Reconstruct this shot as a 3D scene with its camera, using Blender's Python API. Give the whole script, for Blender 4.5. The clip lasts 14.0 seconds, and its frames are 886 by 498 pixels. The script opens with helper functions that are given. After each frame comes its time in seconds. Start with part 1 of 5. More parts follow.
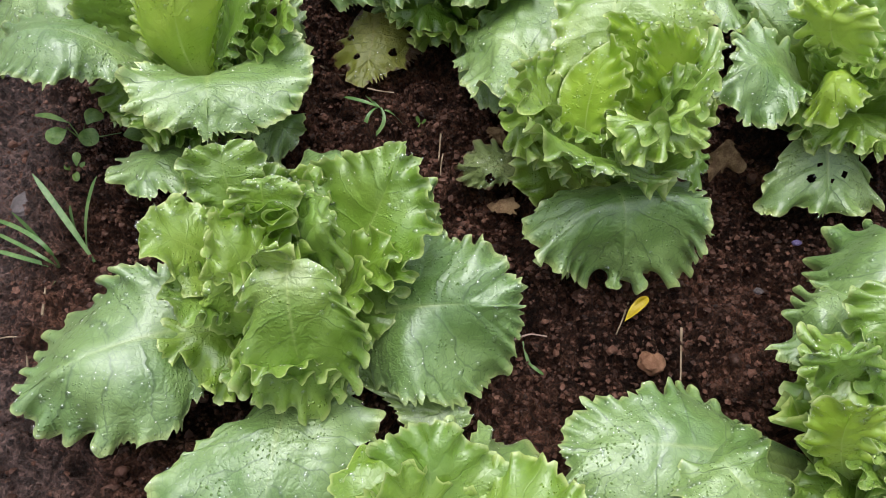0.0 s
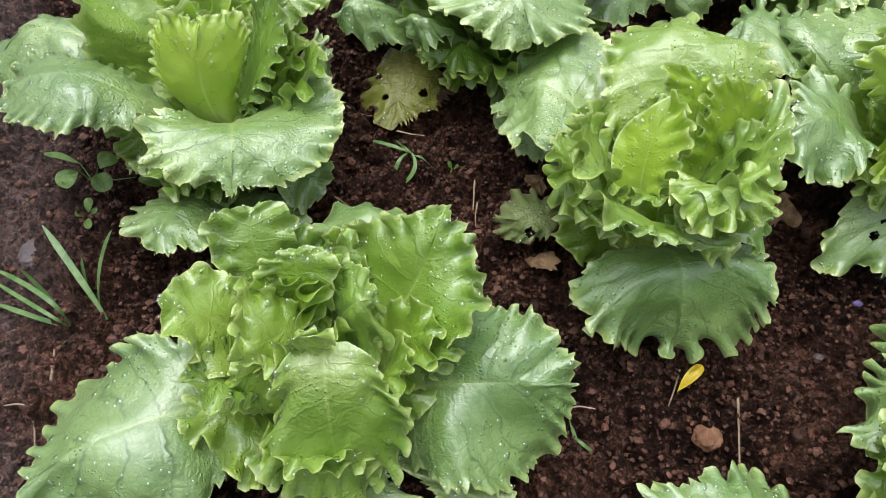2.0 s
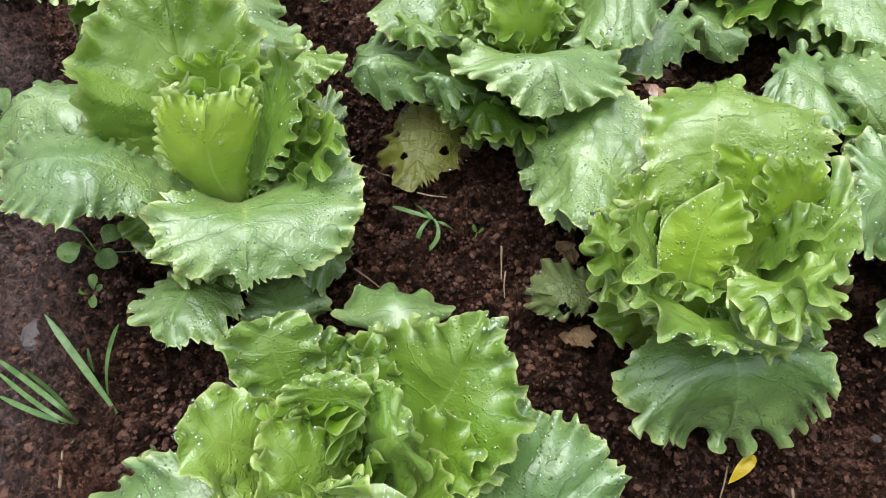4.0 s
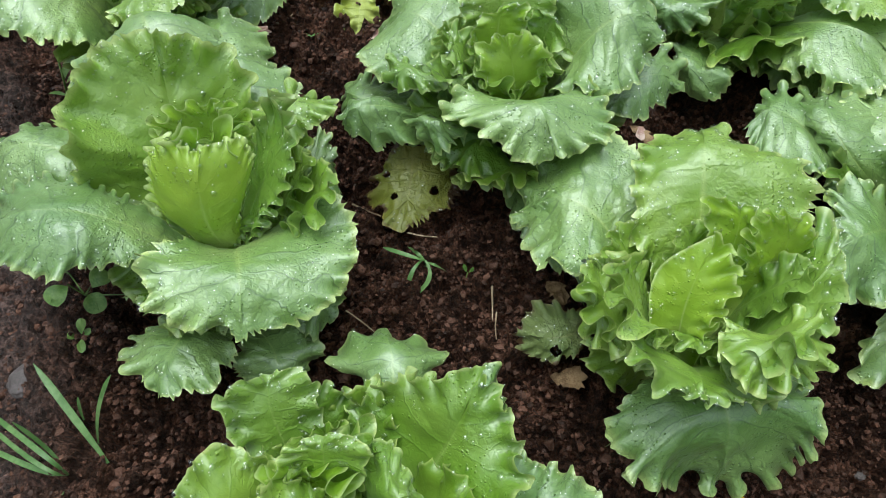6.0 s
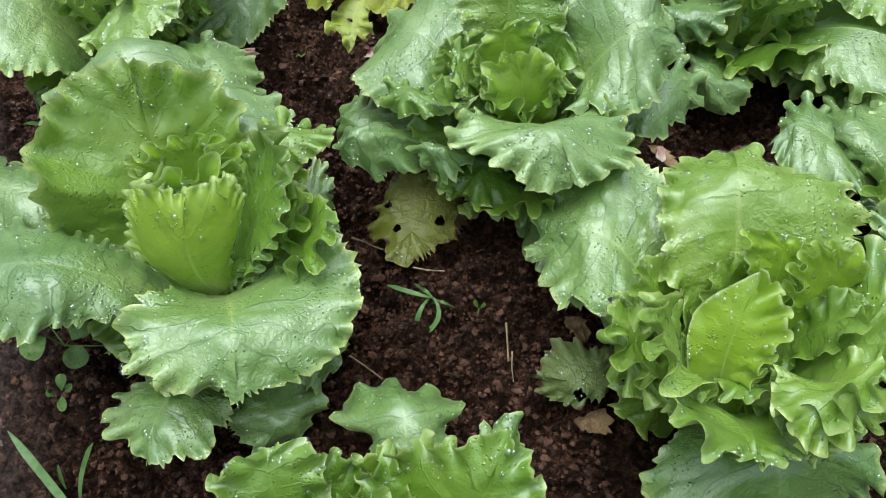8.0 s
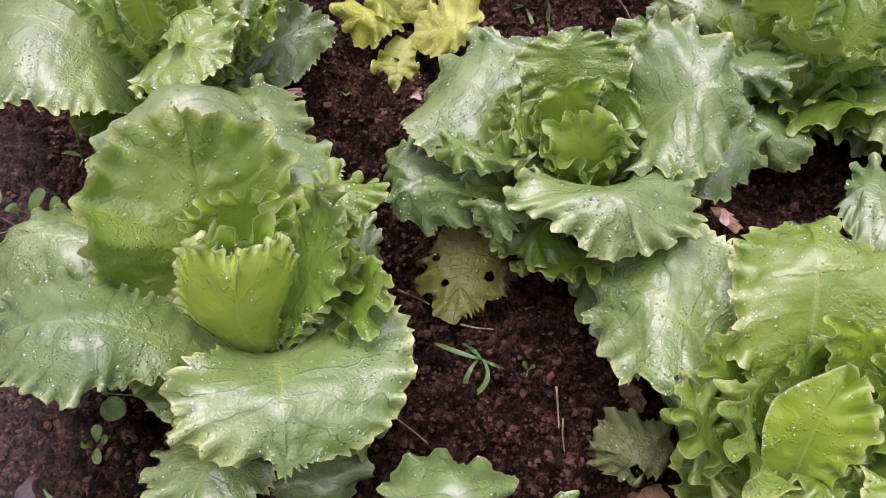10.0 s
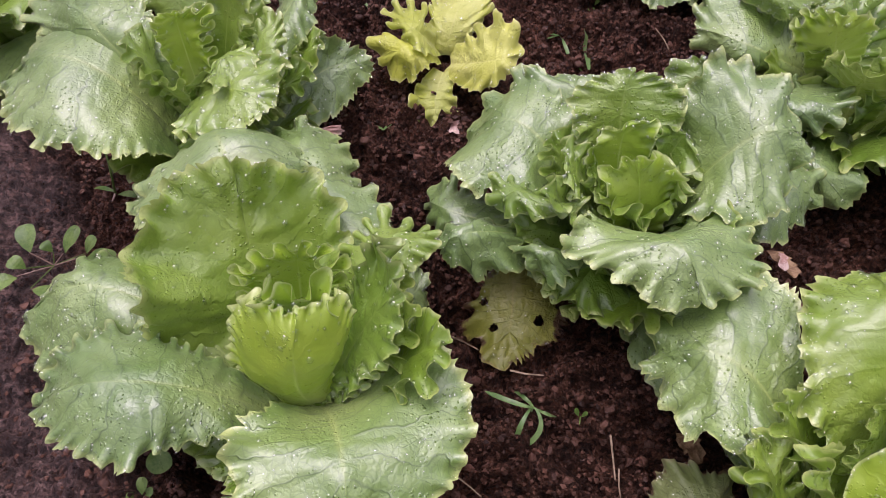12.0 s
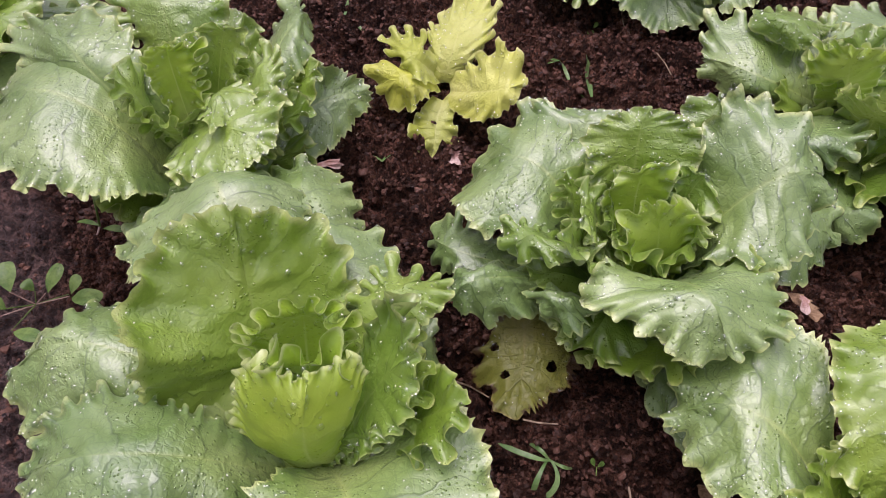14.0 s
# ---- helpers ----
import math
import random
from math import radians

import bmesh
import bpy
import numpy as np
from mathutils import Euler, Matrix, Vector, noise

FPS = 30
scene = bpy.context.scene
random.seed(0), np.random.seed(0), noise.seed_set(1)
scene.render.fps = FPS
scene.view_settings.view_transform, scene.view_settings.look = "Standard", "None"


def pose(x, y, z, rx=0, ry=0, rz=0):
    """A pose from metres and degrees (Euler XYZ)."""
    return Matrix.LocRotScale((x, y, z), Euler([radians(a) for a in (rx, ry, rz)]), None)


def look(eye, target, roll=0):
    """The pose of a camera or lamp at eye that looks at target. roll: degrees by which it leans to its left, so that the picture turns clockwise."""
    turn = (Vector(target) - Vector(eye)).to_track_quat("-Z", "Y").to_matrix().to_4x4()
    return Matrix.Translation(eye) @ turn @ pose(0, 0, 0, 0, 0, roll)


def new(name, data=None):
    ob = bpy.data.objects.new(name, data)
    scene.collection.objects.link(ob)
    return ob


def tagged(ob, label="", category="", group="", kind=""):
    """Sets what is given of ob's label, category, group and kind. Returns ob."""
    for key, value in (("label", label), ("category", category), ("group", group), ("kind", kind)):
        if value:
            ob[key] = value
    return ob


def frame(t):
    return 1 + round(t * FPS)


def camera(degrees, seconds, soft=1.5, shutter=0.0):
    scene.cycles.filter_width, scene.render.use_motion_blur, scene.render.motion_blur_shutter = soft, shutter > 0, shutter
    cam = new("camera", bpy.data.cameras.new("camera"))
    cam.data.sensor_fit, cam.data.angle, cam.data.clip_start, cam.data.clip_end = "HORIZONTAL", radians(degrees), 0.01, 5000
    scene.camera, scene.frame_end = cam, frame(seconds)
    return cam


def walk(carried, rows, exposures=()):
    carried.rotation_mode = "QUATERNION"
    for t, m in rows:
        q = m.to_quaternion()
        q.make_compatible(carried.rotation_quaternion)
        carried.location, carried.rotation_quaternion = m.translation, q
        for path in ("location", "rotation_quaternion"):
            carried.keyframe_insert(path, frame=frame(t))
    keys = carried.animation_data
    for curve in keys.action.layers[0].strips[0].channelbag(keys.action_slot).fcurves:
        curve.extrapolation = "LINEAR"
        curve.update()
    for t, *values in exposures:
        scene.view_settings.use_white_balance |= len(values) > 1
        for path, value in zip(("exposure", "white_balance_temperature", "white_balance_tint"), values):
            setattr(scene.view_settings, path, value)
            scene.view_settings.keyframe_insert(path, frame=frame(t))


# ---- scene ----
cam = camera(65.1, 14.0, soft=0.75)
METRES, EYE, TILT, LEAN, TURN = 0.4, 0.512, -57.0, 0.0, 0.0
ROWS = [
    (0.0, 0.0, 0.0, 0.0, 0.0, 0.0, -0.0),
    (0.5, -0.0008, 0.011, 0.008, -0.29, 0.2, -0.03),
    (1.0, -0.0366, 0.0467, 0.0264, -0.2, 0.24, -0.64),
    (1.5, -0.0524, 0.0732, 0.0606, -0.1, 0.41, -0.57),
    (2.0, -0.0731, 0.0964, 0.1027, 0.08, 0.66, -0.46),
    (2.5, -0.0842, 0.1199, 0.1412, 0.3, 0.15, -0.52),
    (3.0, -0.1027, 0.1491, 0.201, 0.8, -0.2, -0.04),
    (5.5, -0.1352, 0.1827, 0.3451, -1.13, -0.87, 1.16),
    (6.0, -0.1473, 0.1771, 0.3613, -1.48, -0.14, 1.16),
    (6.5, -0.1558, 0.2092, 0.364, -1.72, -0.36, 2.11),
    (7.0, -0.146, 0.2591, 0.3684, -1.96, -1.01, 3.13),
    (7.5, -0.1578, 0.2732, 0.3964, -2.17, -0.34, 3.1),
    (10.0, -0.2434, 0.3344, 0.5153, -1.1, 1.2, 1.07),
    (10.5, -0.2662, 0.333, 0.5391, -0.77, 1.8, 0.8),
    (11.0, -0.2855, 0.3399, 0.5524, -0.83, 1.8, 1.15),
    (11.5, -0.309, 0.3475, 0.5764, -0.81, 1.92, 1.34),
    (12.0, -0.323, 0.362, 0.5898, -0.57, 1.8, 1.37),
    (12.5, -0.3296, 0.3694, 0.6007, -0.89, 1.72, 1.49),
    (13.0, -0.3561, 0.3925, 0.6456, -0.4, 2.12, 0.93),
    (13.5, -0.3841, 0.4188, 0.6865, -0.94, 2.01, 0.88),
    (14.0, -0.3737, 0.4182, 0.669, -2.23, 2.04, 1.95),
]
EXPOSURES = [(0.0, -0.39, 6100, 12), (2.0, -0.27, 6100, 12), (3.2, -0.24, 6100, 12), (5.3, -0.49, 5850, 0), (7.7, -0.53, 5850, -3), (9.8, -0.57, 6200, 40), (14.0, -0.59, 6200, 38)]
walk(cam, [(t, pose(0, 0, EYE, TILT, LEAN, TURN) @ pose(METRES * x, METRES * y, METRES * z, 90 + pitch, roll, yaw)) for t, x, y, z, yaw, pitch, roll in ROWS], EXPOSURES)

# ---- light: an overcast sky ----
world = bpy.data.worlds.new("overcast_sky")
scene.world = world
world.use_nodes = True
wn, wl = world.node_tree.nodes, world.node_tree.links
sky = wn.new("ShaderNodeTexSky")
sky.sky_type, sky.sun_disc = "NISHITA", False
sky.sun_elevation, sky.sun_rotation = radians(79), radians(-28)
sky.air_density, sky.dust_density = 1.0, 4.0
grey = wn.new("ShaderNodeHueSaturation")
grey.inputs["Saturation"].default_value = 0.3
wl.new(sky.outputs["Color"], grey.inputs["Color"])
# an overcast sky, bright overhead and dim towards the horizon
way, up = wn.new("ShaderNodeTexCoord"), wn.new("ShaderNodeSeparateXYZ")
rise, dome = wn.new("ShaderNodeMapRange"), wn.new("ShaderNodeVectorMath")
wl.new(way.outputs["Generated"], up.inputs[0])
wl.new(up.outputs["Z"], rise.inputs[0])
rise.inputs[3].default_value, rise.inputs[4].default_value = 0.36, 1.3
dome.operation = "SCALE"
wl.new(grey.outputs["Color"], dome.inputs[0])
wl.new(rise.outputs[0], dome.inputs["Scale"])
wl.new(dome.outputs[0], wn["Background"].inputs["Color"])
wn["Background"].inputs["Strength"].default_value = 0.265
sun = new("sun", bpy.data.lights.new("sun", "SUN"))
sun.data.energy, sun.data.angle, sun.data.color = 1.5, radians(50), (1.0, 0.97, 0.92)
sun.matrix_world = look((0, 0, 3), (0.16, -0.3, 1.2))


# ---- materials ----
def nodes_of(name):
    m = bpy.data.materials.new(name)
    m.use_nodes = True
    nt = m.node_tree
    return m, nt, nt.nodes["Principled BSDF"]


class Net:
    """Short calls to wire shader nodes."""

    def __init__(self, nt):
        self.nt = nt

    def put(self, kind, **props):
        n = self.nt.nodes.new(kind)
        for k, v in props.items():
            setattr(n, k, v)
        return n

    def wire(self, a, b):
        self.nt.links.new(a, b)

    def feed(self, socket, v):
        if isinstance(v, bpy.types.NodeSocket):
            self.wire(v, socket)
        else:
            socket.default_value = v

    def math(self, op, a, b=0.0, clamp=False):
        n = self.put("ShaderNodeMath", operation=op, use_clamp=clamp)
        self.feed(n.inputs[0], a)
        self.feed(n.inputs[1], b)
        return n.outputs[0]

    def noise(self, vec, scale, detail=3.0, rough=0.5):
        n = self.put("ShaderNodeTexNoise")
        self.wire(vec, n.inputs["Vector"])
        n.inputs["Scale"].default_value = scale
        n.inputs["Detail"].default_value = detail
        n.inputs["Roughness"].default_value = rough
        return n.outputs["Fac"]

    def noise_color(self, vec, scale):
        n = self.put("ShaderNodeTexNoise")
        self.wire(vec, n.inputs["Vector"])
        n.inputs["Scale"].default_value = scale
        return n.outputs["Color"]

    def ramp(self, fac, lo, hi, a=0.0, b=1.0):
        n = self.put("ShaderNodeMapRange")
        n.interpolation_type = "SMOOTHSTEP"
        self.wire(fac, n.inputs[0])
        for i, v in ((1, lo), (2, hi), (3, a), (4, b)):
            n.inputs[i].default_value = v
        return n.outputs[0]

    def mix(self, fac, a, b):
        n = self.put("ShaderNodeMix", data_type="RGBA")
        self.feed(n.inputs[0], fac)
        for s, v in ((n.inputs[6], a), (n.inputs[7], b)):
            self.feed(s, v if isinstance(v, bpy.types.NodeSocket) else (*v, 1.0))
        return n.outputs[2]

    def bump(self, height, dist, strength=1.0, normal=None):
        n = self.put("ShaderNodeBump")
        n.inputs["Strength"].default_value = strength
        n.inputs["Distance"].default_value = dist
        self.wire(height, n.inputs["Height"])
        if normal is not None:
            self.wire(normal, n.inputs["Normal"])
        return n.outputs["Normal"]


def leaf_material(name, body, pale, vein, margin, bloom=0.35, glow=0.25, blotch=None, blotch_at=0.6, vein_dark=0.5, rough=0.42, coat=0.3, relief=0.6, ior=1.5, film=1.5):
    """A lettuce leaf: ribs and side veins in leaf coordinates, blisters, waxy bloom, beads of rain, light through the blade."""
    m, nt, bsdf = nodes_of(name)
    g = Net(nt)
    co = g.put("ShaderNodeTexCoord")
    pos, uv = co.outputs["Object"], co.outputs["UV"]
    info = g.put("ShaderNodeObjectInfo")
    sep = g.put("ShaderNodeSeparateXYZ")
    g.wire(uv, sep.inputs[0])
    # across: the midrib is 0 and the rim 1; around: from the foot to the tip, on both sides
    wob = g.math("SUBTRACT", g.noise(pos, 38.0, 3.0), 0.5)
    around = g.math("ABSOLUTE", g.math("MULTIPLY", g.math("SUBTRACT", sep.outputs[0], 0.5), 2.0))
    s, across = around, sep.outputs[1]
    lean = g.math("ADD", around, g.math("MULTIPLY", wob, 0.16))
    thin = g.math("SUBTRACT", 1.15, across)

    def vein_lines(count, width, start, seed):
        saw = g.math("ABSOLUTE", g.math("SUBTRACT", g.math("FRACT", g.math("ADD", g.math("MULTIPLY", lean, count), seed)), 0.5))
        line = g.math("SUBTRACT", 1.0, g.math("DIVIDE", saw, g.math("MULTIPLY", thin, width)), True)
        return g.math("MULTIPLY", line, g.ramp(across, start, start + 0.18))

    rib = g.ramp(across, 0.05, 0.0)
    side = vein_lines(6.0, 0.075, 0.0, 0.5)
    # the side veins fork, and a fine net lies between them
    fork = g.math("MULTIPLY", vein_lines(14.0, 0.085, 0.3, 0.2), g.ramp(g.noise(pos, 28.0, 1.0), 0.42, 0.6))
    warp = g.put("ShaderNodeVectorMath", operation="MULTIPLY_ADD")
    g.wire(g.noise_color(pos, 90.0), warp.inputs[0])
    warp.inputs[1].default_value = (0.007,) * 3
    g.wire(pos, warp.inputs[2])
    nets = []
    for scale, w in ((115.0, 0.06), (260.0, 0.09)):
        v = g.put("ShaderNodeTexVoronoi", feature="DISTANCE_TO_EDGE")
        g.wire(warp.outputs[0], v.inputs["Vector"])
        v.inputs["Scale"].default_value = scale
        nets.append((v.outputs["Distance"], g.ramp(v.outputs["Distance"], w, 0.0)))
    veins = g.math("MAXIMUM", side, g.math("MULTIPLY", fork, 0.75))
    net = g.math("MAXIMUM", g.math("MULTIPLY", nets[0][1], 0.55), g.math("MULTIPLY", nets[1][1], 0.3))
    big = g.noise(pos, 14.0, 3.0)
    fine = g.noise(pos, 160.0, 3.0, 0.6)
    col = g.mix(g.ramp(big, 0.35, 0.68), body, pale)
    col = g.mix(g.math("MULTIPLY", g.ramp(fine, 0.4, 0.75), 0.35), col, pale)
    # paler towards the foot, and a thin yellow-green margin
    col = g.mix(g.math("MULTIPLY", g.math("MULTIPLY", g.ramp(s, 0.5, 0.0), g.ramp(across, 0.9, 0.2)), 0.65), col, margin)
    edge = across
    col = g.mix(g.math("MULTIPLY", g.ramp(edge, 0.92, 1.0), 0.9), col, margin)
    col = g.mix(g.math("MULTIPLY", g.math("MAXIMUM", veins, net), vein_dark), col, vein)
    col = g.mix(g.math("MULTIPLY", rib, g.ramp(s, 1.0, 0.2, 0.08, 0.5)), col, margin)
    if blotch:
        b = g.math("ADD", g.noise(pos, 32.0, 4.0, 0.65), g.math("MULTIPLY", g.ramp(edge, 0.6, 1.0), 0.18))
        col = g.mix(g.ramp(b, blotch_at, blotch_at + 0.09), col, blotch)
    hue = g.put("ShaderNodeHueSaturation")
    g.wire(col, hue.inputs["Color"])
    g.wire(g.ramp(info.outputs["Random"], 0.0, 1.0, 0.9, 1.1), hue.inputs["Value"])
    g.wire(g.ramp(info.outputs["Random"], 0.0, 1.0, 0.506, 0.494), hue.inputs["Hue"])
    col = hue.outputs[0]
    # relief: the blade is puffed up in small cells between sunken veins
    puff = g.math("ADD", g.math("MULTIPLY", g.ramp(nets[0][0], 0.0, 0.34), 0.42), g.math("MULTIPLY", g.ramp(nets[1][0], 0.0, 0.3), 0.25))
    high = g.math("MULTIPLY", puff, g.ramp(g.noise(pos, 24.0, 1.0), 0.36, 0.66, 0.3, 1.0))
    high = g.math("SUBTRACT", high, g.math("MULTIPLY", veins, 0.28))
    high = g.math("ADD", high, g.math("MULTIPLY", fine, 0.12))
    nrm, soft_nrm = g.bump(high, 0.0024, relief), g.bump(high, 0.0024, 0.45 * relief)
    # specks of rain too small to be beads of their own
    specks = []
    for scale in (260.0, 420.0):
        v = g.put("ShaderNodeTexVoronoi")
        g.wire(pos, v.inputs["Vector"])
        v.inputs["Scale"].default_value = scale
        pick = g.put("ShaderNodeSeparateColor")
        g.wire(v.outputs["Color"], pick.inputs[0])
        specks.append(g.math("MULTIPLY", g.ramp(v.outputs["Distance"], 0.36, 0.0), g.ramp(pick.outputs[0], 0.5, 0.62)))
    wet = g.math("MULTIPLY", g.math("MAXIMUM", specks[0], specks[1]), g.ramp(g.noise(pos, 30.0, 1.0), 0.42, 0.64, 0.05, 1.0))
    nrm, soft_nrm = g.bump(wet, 0.0008, 1.0, nrm), g.bump(wet, 0.0008, 1.0, soft_nrm)
    g.wire(col, bsdf.inputs["Base Color"])
    rgh = g.math("ADD", g.math("MULTIPLY", fine, 0.2), rough - 0.1)
    g.wire(rgh, bsdf.inputs["Roughness"])
    g.wire(nrm, bsdf.inputs["Normal"])
    bsdf.inputs["IOR"].default_value = ior
    bsdf.inputs["Coat Weight"].default_value = coat
    g.wire(g.ramp(wet, 0.05, 0.4, 0.41, 0.14), bsdf.inputs["Coat Roughness"])
    bsdf.inputs["Coat IOR"].default_value = film
    g.wire(soft_nrm, bsdf.inputs["Coat Normal"])
    bsdf.inputs["Sheen Weight"].default_value = bloom
    bsdf.inputs["Sheen Roughness"].default_value = 0.45
    bsdf.inputs["Sheen Tint"].default_value = (0.85, 1.0, 0.9, 1.0)
    tr = g.put("ShaderNodeBsdfTranslucent")
    g.wire(g.mix(0.3, col, margin), tr.inputs["Color"])
    g.wire(nrm, tr.inputs["Normal"])
    mx = g.put("ShaderNodeMixShader")
    mx.inputs[0].default_value = glow
    g.wire(bsdf.outputs[0], mx.inputs[1])
    g.wire(tr.outputs[0], mx.inputs[2])
    g.wire(mx.outputs[0], nt.nodes["Material Output"].inputs["Surface"])
    return m


OUTER = leaf_material("outer_leaf_green", (0.155, 0.285, 0.050), (0.30, 0.44, 0.122), (0.03, 0.085, 0.012), (0.52, 0.62, 0.20), bloom=0.06, coat=1.0, glow=0.09, vein_dark=0.55, rough=0.46, relief=0.44, ior=1.5, film=1.86)
MIDDLE = leaf_material("middle_leaf_green", (0.185, 0.335, 0.016), (0.30, 0.45, 0.06), (0.08, 0.18, 0.012), (0.54, 0.64, 0.20), bloom=0.03, coat=1.0, glow=0.17, vein_dark=0.25, rough=0.42, relief=0.42, film=1.8)
HEART = leaf_material("heart_leaf_yellow_green", (0.28, 0.46, 0.016), (0.39, 0.56, 0.05), (0.32, 0.45, 0.04), (0.66, 0.76, 0.32), bloom=0.0, coat=0.8, glow=0.28, vein_dark=0.3, relief=0.18, film=1.6)
WILTED = leaf_material("yellowing_leaf", (0.19, 0.21, 0.025), (0.33, 0.33, 0.06), (0.06, 0.06, 0.02), (0.32, 0.27, 0.06), bloom=0.0, coat=0.1, blotch=(0.09, 0.045, 0.018), blotch_at=0.62, vein_dark=0.3)
FADING = leaf_material("fading_leaf", (0.22, 0.29, 0.080), (0.32, 0.38, 0.13), (0.10, 0.12, 0.03), (0.40, 0.38, 0.16), bloom=0.1, blotch=(0.12, 0.06, 0.025), blotch_at=0.68, vein_dark=0.4)
PALE = leaf_material("sickly_yellow_leaf", (0.56, 0.63, 0.07), (0.72, 0.78, 0.20), (0.46, 0.52, 0.06), (0.80, 0.82, 0.30), bloom=0.1, vein_dark=0.3)


def soil_material():
    m, nt, bsdf = nodes_of("wet_brown_soil")
    g = Net(nt)
    co = g.put("ShaderNodeTexCoord")
    pos = co.outputs["Object"]
    sep = g.put("ShaderNodeSeparateXYZ")
    g.wire(pos, sep.inputs[0])
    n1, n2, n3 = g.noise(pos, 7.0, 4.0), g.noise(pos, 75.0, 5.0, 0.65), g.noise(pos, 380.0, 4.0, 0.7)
    # smooth trodden mud along the edge of the bed
    slant = g.math("ADD", sep.outputs[0], g.math("MULTIPLY", sep.outputs[1], 0.45))
    mud = g.ramp(g.math("ADD", slant, g.math("MULTIPLY", g.math("SUBTRACT", n1, 0.5), 0.2)), -0.15, -0.24)
    col = g.mix(g.ramp(n1, 0.35, 0.7), (0.040, 0.019, 0.012), (0.150, 0.070, 0.044))
    col = g.mix(g.math("MULTIPLY", g.ramp(n2, 0.5, 0.75), 0.6), col, (0.24, 0.118, 0.076))
    col = g.mix(g.math("MULTIPLY", g.ramp(n3, 0.5, 0.72), 0.5), col, (0.18, 0.09, 0.062))
    # painted shade: near-black colour where n2 is low, in the hollows of its bump
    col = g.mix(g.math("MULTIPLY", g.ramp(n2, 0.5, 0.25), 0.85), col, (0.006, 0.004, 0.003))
    col = g.mix(g.math("MULTIPLY", mud, 0.75), col, g.mix(g.ramp(n2, 0.3, 0.65), (0.080, 0.048, 0.038), (0.17, 0.112, 0.096)))
    wet = g.ramp(n2, 0.3, 0.7, 0.5, 0.9)
    g.wire(g.math("SUBTRACT", wet, g.math("MULTIPLY", mud, 0.3)), bsdf.inputs["Roughness"])
    g.wire(g.math("ADD", g.math("MULTIPLY", mud, 0.22), 0.12), bsdf.inputs["Specular IOR Level"])
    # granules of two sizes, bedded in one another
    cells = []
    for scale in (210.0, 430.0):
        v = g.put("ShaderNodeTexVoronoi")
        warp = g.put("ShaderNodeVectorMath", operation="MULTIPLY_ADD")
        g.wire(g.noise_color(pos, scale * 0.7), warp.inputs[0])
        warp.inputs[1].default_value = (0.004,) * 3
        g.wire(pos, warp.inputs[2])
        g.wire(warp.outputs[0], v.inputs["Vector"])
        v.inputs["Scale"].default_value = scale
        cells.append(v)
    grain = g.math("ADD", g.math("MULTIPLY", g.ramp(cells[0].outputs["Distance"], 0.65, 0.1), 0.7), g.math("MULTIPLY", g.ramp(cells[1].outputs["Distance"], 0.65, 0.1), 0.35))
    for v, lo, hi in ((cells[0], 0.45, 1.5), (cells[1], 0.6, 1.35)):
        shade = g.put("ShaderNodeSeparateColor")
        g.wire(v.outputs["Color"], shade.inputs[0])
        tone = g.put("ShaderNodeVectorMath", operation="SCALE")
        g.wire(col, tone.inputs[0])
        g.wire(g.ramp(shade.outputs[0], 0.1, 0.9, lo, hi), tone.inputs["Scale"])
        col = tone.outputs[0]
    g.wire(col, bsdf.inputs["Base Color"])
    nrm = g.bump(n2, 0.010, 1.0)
    nrm = g.bump(g.math("MULTIPLY", grain, g.math("SUBTRACT", 1.0, g.math("MULTIPLY", mud, 0.7))), 0.008, 1.0, nrm)
    nrm = g.bump(n3, 0.004, 1.0, nrm)
    g.wire(nrm, bsdf.inputs["Normal"])
    return m


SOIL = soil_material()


def crumb_material():
    m, nt, bsdf = nodes_of("soil_crumb_brown")
    g = Net(nt)
    pos = g.put("ShaderNodeTexCoord").outputs["Object"]
    geo = g.put("ShaderNodeNewGeometry")
    n2 = g.noise(pos, 300.0, 4.0, 0.7)
    col = g.mix(geo.outputs["Random Per Island"], (0.028, 0.013, 0.008), (0.18, 0.083, 0.052))
    col = g.mix(g.math("MULTIPLY", g.ramp(n2, 0.5, 0.7), 0.35), col, (0.22, 0.11, 0.076))
    g.wire(col, bsdf.inputs["Base Color"])
    g.wire(g.ramp(n2, 0.35, 0.65, 0.28, 0.65), bsdf.inputs["Roughness"])
    bsdf.inputs["Specular IOR Level"].default_value = 0.35
    g.wire(g.bump(n2, 0.002, 1.0), bsdf.inputs["Normal"])
    return m


CRUMB = crumb_material()


